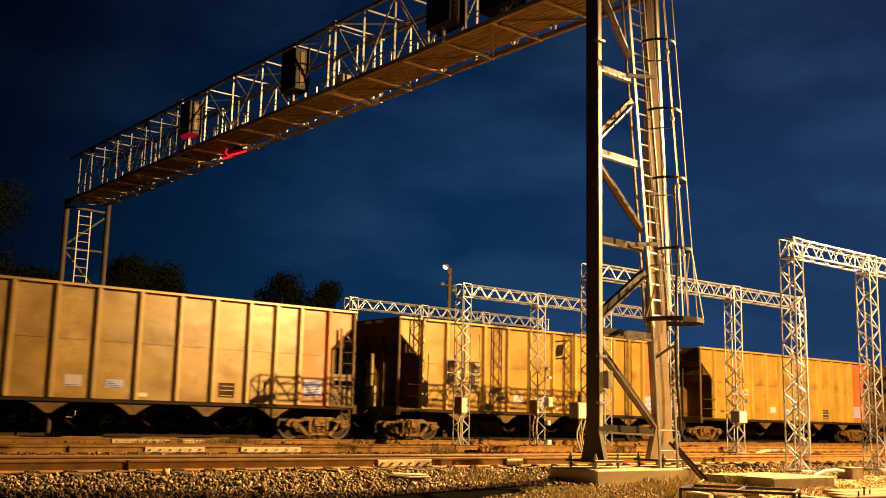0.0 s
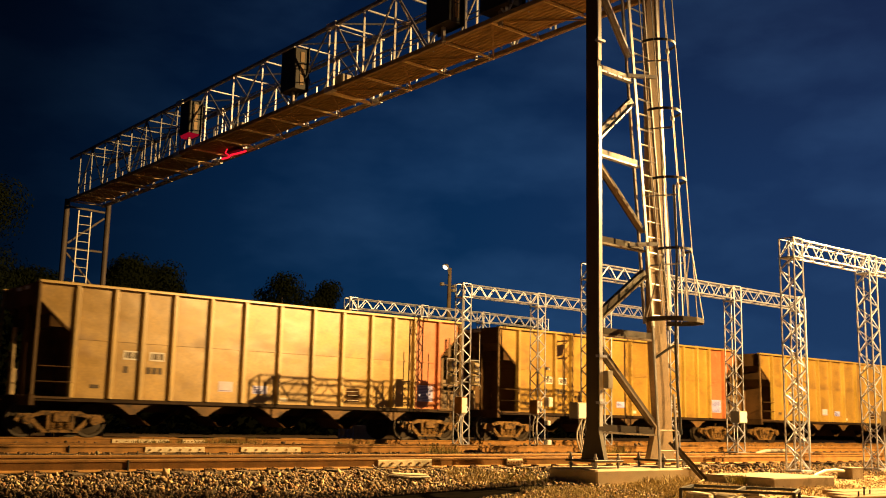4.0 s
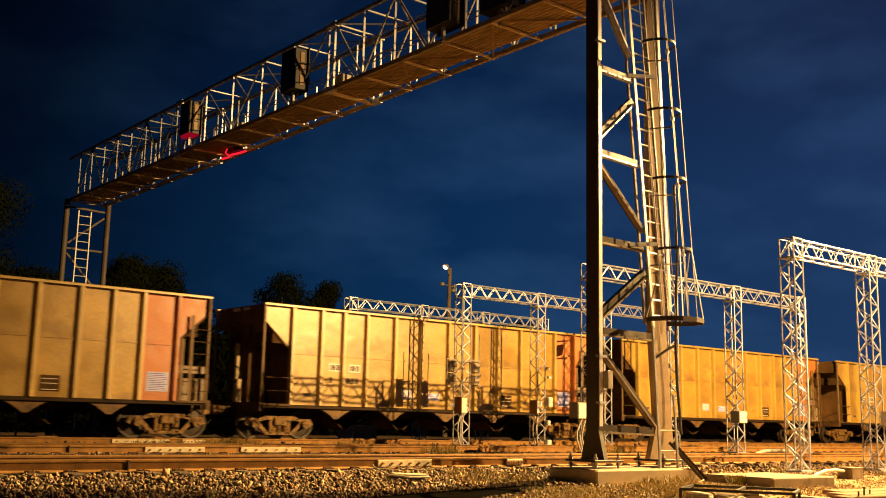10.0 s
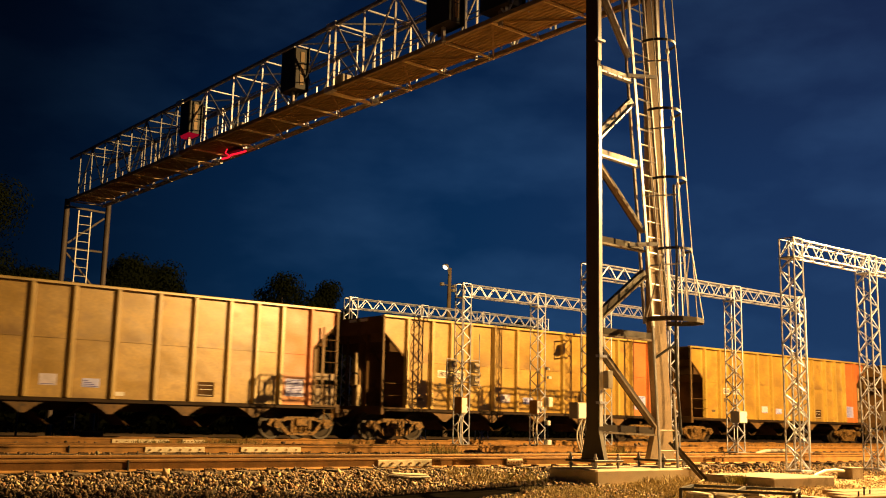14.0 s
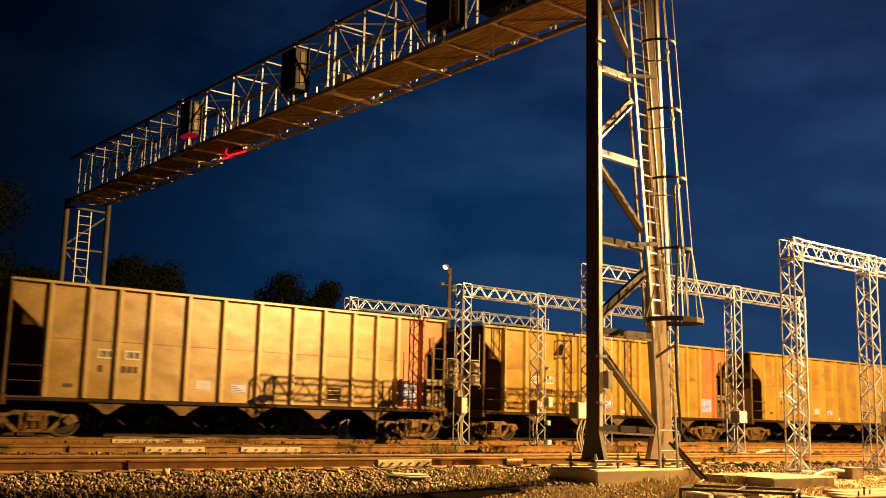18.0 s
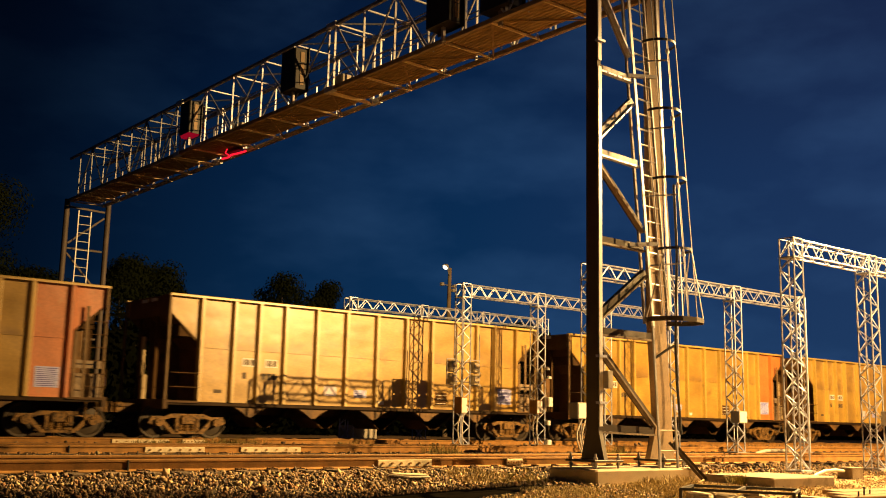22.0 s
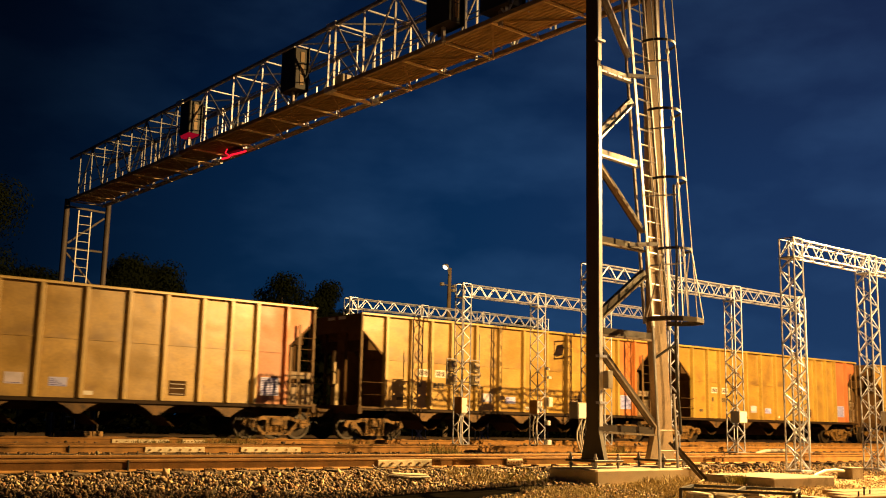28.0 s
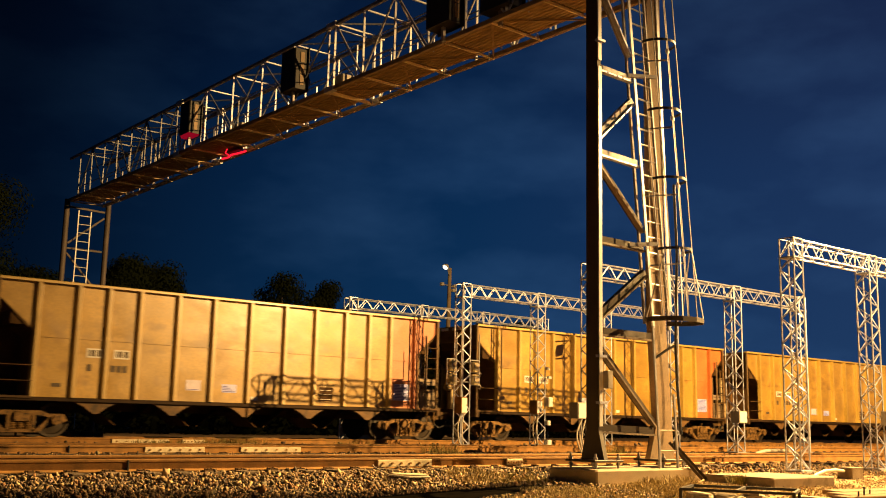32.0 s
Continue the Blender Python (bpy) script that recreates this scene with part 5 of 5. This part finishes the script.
def hedge():
    """A low belt of scrub behind the yard."""
    rng = random.Random(11)
    blobs = []
    x = -20.0
    while x < 130:
        h = rng.uniform(6.2, 8.6) if x < 66 else rng.uniform(4.6, 6.4)
        blobs.append((x, rng.uniform(56, 62) + max(0, x - 60) * 0.1, h * 0.40, h * 0.62))
        x += rng.uniform(1.0, 2.2)
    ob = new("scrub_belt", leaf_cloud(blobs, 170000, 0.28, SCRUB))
    ob.matrix_basis = pose(0, 0, -0.4)
    tagged(ob, "dark low scrub belt behind the railway yard", "bushes", kind="stuff")


hedge()

# ---- ballast ----


def scatter_stones(name, boxes, label, seed):
    """Many broken stones; boxes: (x0, x1, y0, y1, how many, size)."""
    rng = np.random.default_rng(seed)
    block = np.array([(x, y, z) for x in (-0.75, 0.75) for y in (-0.75, 0.75) for z in (-0.75, 0.75)])
    tri = np.array([(0, 1, 3), (0, 3, 2), (4, 6, 7), (4, 7, 5), (0, 4, 5), (0, 5, 1), (2, 3, 7), (2, 7, 6), (0, 2, 6), (0, 6, 4), (1, 5, 7), (1, 7, 3)])
    V = []
    for x0, x1, y0, y1, n, size in boxes:
        x, y = rng.uniform(x0, x1, n), rng.uniform(y0, y1, n)
        z = np.interp(y, [p[0] for p in PROFILE], [p[1] for p in PROFILE]) + shoulder_drop(x, y)
        s = size * rng.lognormal(0, 0.28, n)
        q = rng.normal(size=(n, 4))
        q /= np.linalg.norm(q, axis=1)[:, None]
        w, a, b, c = q.T
        R = np.stack([np.stack([1 - 2 * (b * b + c * c), 2 * (a * b - c * w), 2 * (a * c + b * w)], 1), np.stack([2 * (a * b + c * w), 1 - 2 * (a * a + c * c), 2 * (b * c - a * w)], 1), np.stack([2 * (a * c - b * w), 2 * (b * c + a * w), 1 - 2 * (a * a + b * b)], 1)], 1)
        shape = block[None] * rng.uniform(0.35, 1.15, (n, 8, 3)) * np.stack([np.ones(n), rng.uniform(0.45, 0.85, n), rng.uniform(0.22, 0.5, n)], 1)[:, None, :] * s[:, None, None]
        p = np.einsum("nij,nkj->nki", R, shape) + np.stack([x, y, z + s * rng.uniform(-0.2, 1.05, n)], 1)[:, None, :]
        # bare where the painted shade lies
        top = np.interp(x, [8.5, 9.65, 10.44, 11.44, 12.29, 12.95], [12.85, 12.97, 12.98, 12.89, 12.85, 12.6])
        low = np.interp(x, [9.98, 10.55, 11.06, 11.78, 12.69], [11.49, 11.95, 12.07, 12.17, 12.3])
        low = np.where(x < 9.98, 0, low)
        left = np.interp(x, [4.0, 5.0, 5.6, 6.0], [13.7, 13.0, 12.4, 11.6])
        keep = ~((x > 8.5) & (x < 12.95) & (y < top) & (y > low)) & ~((x < 6.0) & (y < left))
        V.append(p[keep])
    P = np.concatenate(V)
    n = len(P)
    F = (tri[None] + 8 * np.arange(n)[:, None, None]).reshape(-1)
    me = bpy.data.meshes.new(name)
    me.vertices.add(8 * n)
    me.vertices.foreach_set("co", P.ravel())
    me.loops.add(36 * n)
    me.loops.foreach_set("vertex_index", F)
    me.polygons.add(12 * n)
    me.polygons.foreach_set("loop_start", np.arange(0, 36 * n, 3))
    me.update(calc_edges=True)
    me.materials.append(STONE)
    tagged(new(name, me), label, "ballast", kind="stuff")


scatter_stones("ballast", [(2.5, 13.4, 12.28, 14.40, 52000, 0.033), (2.5, 13.4, 12.28, 14.3, 500, 0.042), (5.0, 10.0, 10.8, 12.28, 6000, 0.035), (9.4, 13.4, 10.4, 12.3, 4200, 0.028), (13.4, 17, 13.4, 14.46, 2600, 0.034), (17, 27, 12.3, 14.46, 7500, 0.032), (13.5, 30, 8.4, 12.2, 5200, 0.022), (27, 60, 11, 14.5, 6000, 0.040), (2, 60, 16.2, 21.3, 9000, 0.034), (2, 70, 22.95, 28.0, 5500, 0.055), (2, 40, 14.8, 16.1, 2600, 0.027)], "broken pale grey and brown ballast stones along the tracks", 21)

# ---- grass and weeds ----


def blades(name, spots, label, seed, material):
    """Grass blades; spots: (x, y, radius, how many, height)."""
    rng = np.random.default_rng(seed)
    Q = []
    for x, y, r, n, h in spots:
        a, d = rng.uniform(0, 6.28, n), r * np.sqrt(rng.uniform(0, 1, n))
        px, py = x + d * np.cos(a), y + d * np.sin(a)
        pz = np.interp(py, [p[0] for p in PROFILE], [p[1] for p in PROFILE]) + shoulder_drop(px, py) - 0.01
        hh = h * rng.uniform(0.4, 1.2, n)
        t = rng.uniform(0, 6.28, n)
        w = 0.008
        base = np.stack([px, py, pz], 1)
        side = np.stack([np.cos(t), np.sin(t), 0 * t], 1) * w
        lean = np.stack([rng.normal(0, 0.5, n) * hh, rng.normal(0, 0.5, n) * hh, hh], 1)
        Q.append(np.stack([base - side, base + side, base + lean * 0.6 + side * 0.7, base + lean], 1))
    q = np.concatenate(Q).reshape(-1, 3)
    n = len(q) // 4
    me = bpy.data.meshes.new(name)
    me.vertices.add(4 * n)
    me.vertices.foreach_set("co", q.ravel())
    me.loops.add(4 * n)
    me.loops.foreach_set("vertex_index", np.arange(4 * n))
    me.polygons.add(n)
    me.polygons.foreach_set("loop_start", np.arange(0, 4 * n, 4))
    me.update(calc_edges=True)
    me.materials.append(material)
    tagged(new(name, me), label, "grass", kind="stuff")


blades("dry_grass", [(12.9, 11.2, 1.3, 11000, 0.07), (14.6, 11.0, 1.2, 8500, 0.065), (12.3, 12.0, 0.6, 2600, 0.08), (15.4, 11.9, 0.25, 260, 0.16), (14.7, 12.0, 0.2, 160, 0.13), (20.5, 9.6, 1.6, 3000, 0.05), (12.0, 13.7, 0.5, 900, 0.14), (17.5, 10.2, 1.5, 3000, 0.07), (11.3, 10.9, 1.1, 6500, 0.07), (12.4, 11.7, 0.5, 1800, 0.07), (13.0, 13.2, 0.4, 1500, 0.10), (12.3, 13.5, 0.7, 1600, 0.1)], "short dry yellowed grass around the footing", 31, GRASS)
blades("weed_patch", [(16.25, 11.3, 0.16, 200, 0.2), (12.6, 23.6, 0.9, 700, 0.35), (10.8, 24.0, 0.7, 350, 0.3), (16.5, 24.0, 0.6, 300, 0.28), (12.4, 13.5, 0.45, 900, 0.11), (13.0, 13.4, 0.4, 800, 0.12), (13.5, 14.0, 0.3, 260, 0.1), (21.0, 18.3, 0.35, 260, 0.35), (14.8, 12.1, 0.15, 80, 0.1), (19.5, 17.5, 0.4, 260, 0.3), (17.2, 20.9, 0.5, 260, 0.28)], "green and yellow weeds sprouting between the tracks", 33, WEED)

# ---- foreground clutter ----


def steel_crate():
    g = thing("steel_frame_crate", pose(13.55, 9.35, -0.52, 0, 0, -62), "low dark steel frame crate holding pale rubble", "crate")
    for x in (-0.8, 0.8):
        for y in (-0.55, 0.55):
            part("corner_leg", Solid().bar((x, y, 0), (x, y, 0.26), 0.045, 0.045), BLACK, g)
    for y in (-0.55, 0.55):
        for z in (0.03, 0.25):
            part("rail", Solid().bar((-0.8, y, z), (0.8, y, z), 0.04, 0.04), BLACK, g)
    for x in (-0.8, 0.0, 0.8):
        for z in (0.03, 0.25):
            part("rail", Solid().bar((x, -0.55, z), (x, 0.55, z), 0.04, 0.04), BLACK, g)
    rng = random.Random(5)
    for k in range(16):
        x, y = rng.uniform(-0.65, 0.65), rng.uniform(-0.42, 0.42)
        w = rng.uniform(0.08, 0.2)
        part("rubble", Solid().bev(-w, w, -w * 0.7, w * 0.7, 0.0, w * 0.8, 0.03), CONCRETE, g, "pale concrete lump", at=pose(x, y, 0.03, rng.uniform(-9, 9), rng.uniform(-9, 9), rng.uniform(0, 180)))


steel_crate()


def board_stack():
    g = thing("board_stack", pose(15.3, 8.35, -0.46, 0, 0, -4), "dusty brown boards with dark steel stakes lying in the dirt", "boards")
    rng = random.Random(8)
    for k in range(5):
        part("board", Solid().bev(-1.0, 1.0, -0.13, 0.13, 0, 0.07, 0.01), BOARD, g, at=pose(0.3 * k - 0.3, 0.24 * (k - 2), 0.10 + 0.01 * (k % 2), 0, 0, rng.uniform(-4, 4)))
    part("bearer", Solid().bev(-0.9, -0.75, -0.7, 0.7, 0, 0.10, 0.01), JOINT, g)
    part("bearer", Solid().bev(1.0, 1.15, -0.7, 0.7, 0, 0.10, 0.01), JOINT, g)
    for k in range(9):
        part("stake", Solid().tube((-1.0 + 0.3 * k, -0.55 + 0.1 * (k % 3), 0), (-0.98 + 0.3 * k, -0.55 + 0.1 * (k % 3), 0.24 + 0.05 * (k % 2)), 0.014, 6), BLACK, g)


board_stack()

b = thing("junction_box", pose(20.75, 11.6, -0.36), "grey metal junction box on the dirt", "junction box")
part("body", Solid().bev(-0.22, 0.22, -0.17, 0.17, 0, 0.22, 0.012), SLAB, b)
part("lid", Solid().bev(-0.24, 0.24, -0.19, 0.19, 0.22, 0.24, 0.006), SLAB, b)
one("conduit", Solid().path([(18.7, 11.3, -0.33), (19.1, 11.4, -0.24), (19.6, 11.5, -0.18), (20.1, 11.55, -0.17), (20.5, 11.6, -0.2)], 0.034, 10), CABLE, "pale bent conduit running into a junction box", "conduit", smooth=True)
one("cable_loop", Solid().path([(29.4, 19.7, -0.16), (29.9, 19.65, -0.07), (30.5, 19.6, -0.05), (31.0, 19.6, -0.07), (31.4, 19.5, -0.17)], 0.055, 8), CABLE, "pale cable looped over the ballast by the rail", "cable", smooth=True)
one("plank", Solid().bev(-0.3, 0.3, -0.09, 0.09, 0, 0.05, 0.01), JOINT, "weathered pale plank lying on the ballast shoulder", "plank", at=pose(10.63, 13.77, -0.27, 3, 2, -18))
one("bond_cable", Solid().path([(10.45, 14.55, -0.12), (10.3, 14.35, -0.11), (10.2, 14.1, -0.15), (10.25, 13.8, -0.24), (10.5, 13.6, -0.27), (10.9, 13.55, -0.27)], 0.013, 7), CABLE, "pale bond cable looped from the rail over the ballast", "cable", smooth=True)

# pale boxes on posts and a trough beyond the far track
for x, z0, z1, w in ((11.13, 1.70, 2.08, 0.34), (12.36, 1.50, 1.84, 0.16), (12.66, 2.08, 2.46, 0.36), (12.72, 1.50, 1.88, 0.40), (13.9, 1.62, 1.94, 0.16)):
    g = thing("trackside_box", pose(x, 36.0, -0.3), "pale trackside equipment box on a post beyond the train", "equipment box", "trackside boxes")
    part("body", Solid().bev(-w / 2, w / 2, -0.2, 0.2, z0 + 0.3, z1 + 0.3, 0.02), BOX_WHITE, g)
    part("post", Solid().tube((0, 0.1, 0), (0, 0.1, z0 + 0.32), 0.04, 8), LEG_DARK, g)
    part("door", Solid().bev(-w / 2 + 0.03, w / 2 - 0.03, -0.215, -0.2, z0 + 0.33, z1 + 0.26, 0.004), BOX_WHITE, g)
g = thing("equipment_cabinet", pose(25.0, 36.0, -0.3), "low pale equipment cabinet beyond the train", "cabinet")
part("body", Solid().bev(-0.8, 0.8, -0.3, 0.3, 0.08, 0.72, 0.02), BOX_GREY, g)
part("plinth", Solid().bev(-0.85, 0.85, -0.34, 0.34, 0, 0.08, 0.01), CONCRETE, g)
for k in range(3):
    part("door", Solid().bev(-0.77 + 0.52 * k, -0.27 + 0.52 * k, -0.315, -0.3, 0.14, 0.66, 0.004), BOX_GREY, g)
g = thing("concrete_trough", pose(13.25, 36.0, -0.3), "low dusty concrete cable trough beyond the train", "cable trough")
for k in range(4):
    part("segment", Solid().bev(-0.8 + 0.4 * k, -0.42 + 0.4 * k, -0.2, 0.2, 0, 0.34, 0.02), GROUND, g)


# black sheets that paint a dark shadow wedge at the foot of the ballast shoulder
def shade_strip(x0, x1, near, far):
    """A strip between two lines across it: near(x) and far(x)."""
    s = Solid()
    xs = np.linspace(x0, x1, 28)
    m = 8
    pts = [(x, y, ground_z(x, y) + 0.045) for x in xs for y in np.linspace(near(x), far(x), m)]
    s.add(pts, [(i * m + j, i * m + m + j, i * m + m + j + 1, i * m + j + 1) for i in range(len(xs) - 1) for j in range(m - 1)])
    return one("coal_spill", s, SHADE_BLACK, "black shade painted on the ground at the foot of the ballast", "coal", kind="stuff")


shade_strip(8.2, 12.95, lambda x: np.interp(x, [9.6, 9.98, 10.55, 11.06, 11.78, 12.95], [10.6, 11.49, 11.95, 12.07, 12.17, 12.52]), lambda x: np.interp(x, [8.2, 8.5, 9.65, 10.44, 11.44, 12.29, 12.95], [12.7, 12.85, 12.97, 12.98, 12.89, 12.85, 12.56]))
shade_strip(0.5, 6.0, lambda x: 10.0, lambda x: np.interp(x, [4.0, 5.0, 5.6, 6.0], [13.7, 13.0, 12.4, 11.6]))


# ---- what moves: the cars roll towards -x, their wheels turn ----
def motions():
    yc = TRACKS[2]
    for i, car in enumerate(cars):
        walk(car, [(t, pose(car_x(i, t) + d, yc, 0)) for t, d in SURGE])
    step = 0.1
    turn = -math.degrees(SPEED * step / 0.457)
    for car in cars:
        for w in [o for o in car.children if o.name.startswith("wheelset")]:
            x = w.matrix_basis.translation.x
            walk(w, [(k * step, pose(x, 0, 0.457, 0, turn * k, 0)) for k in range(321)])


motions()
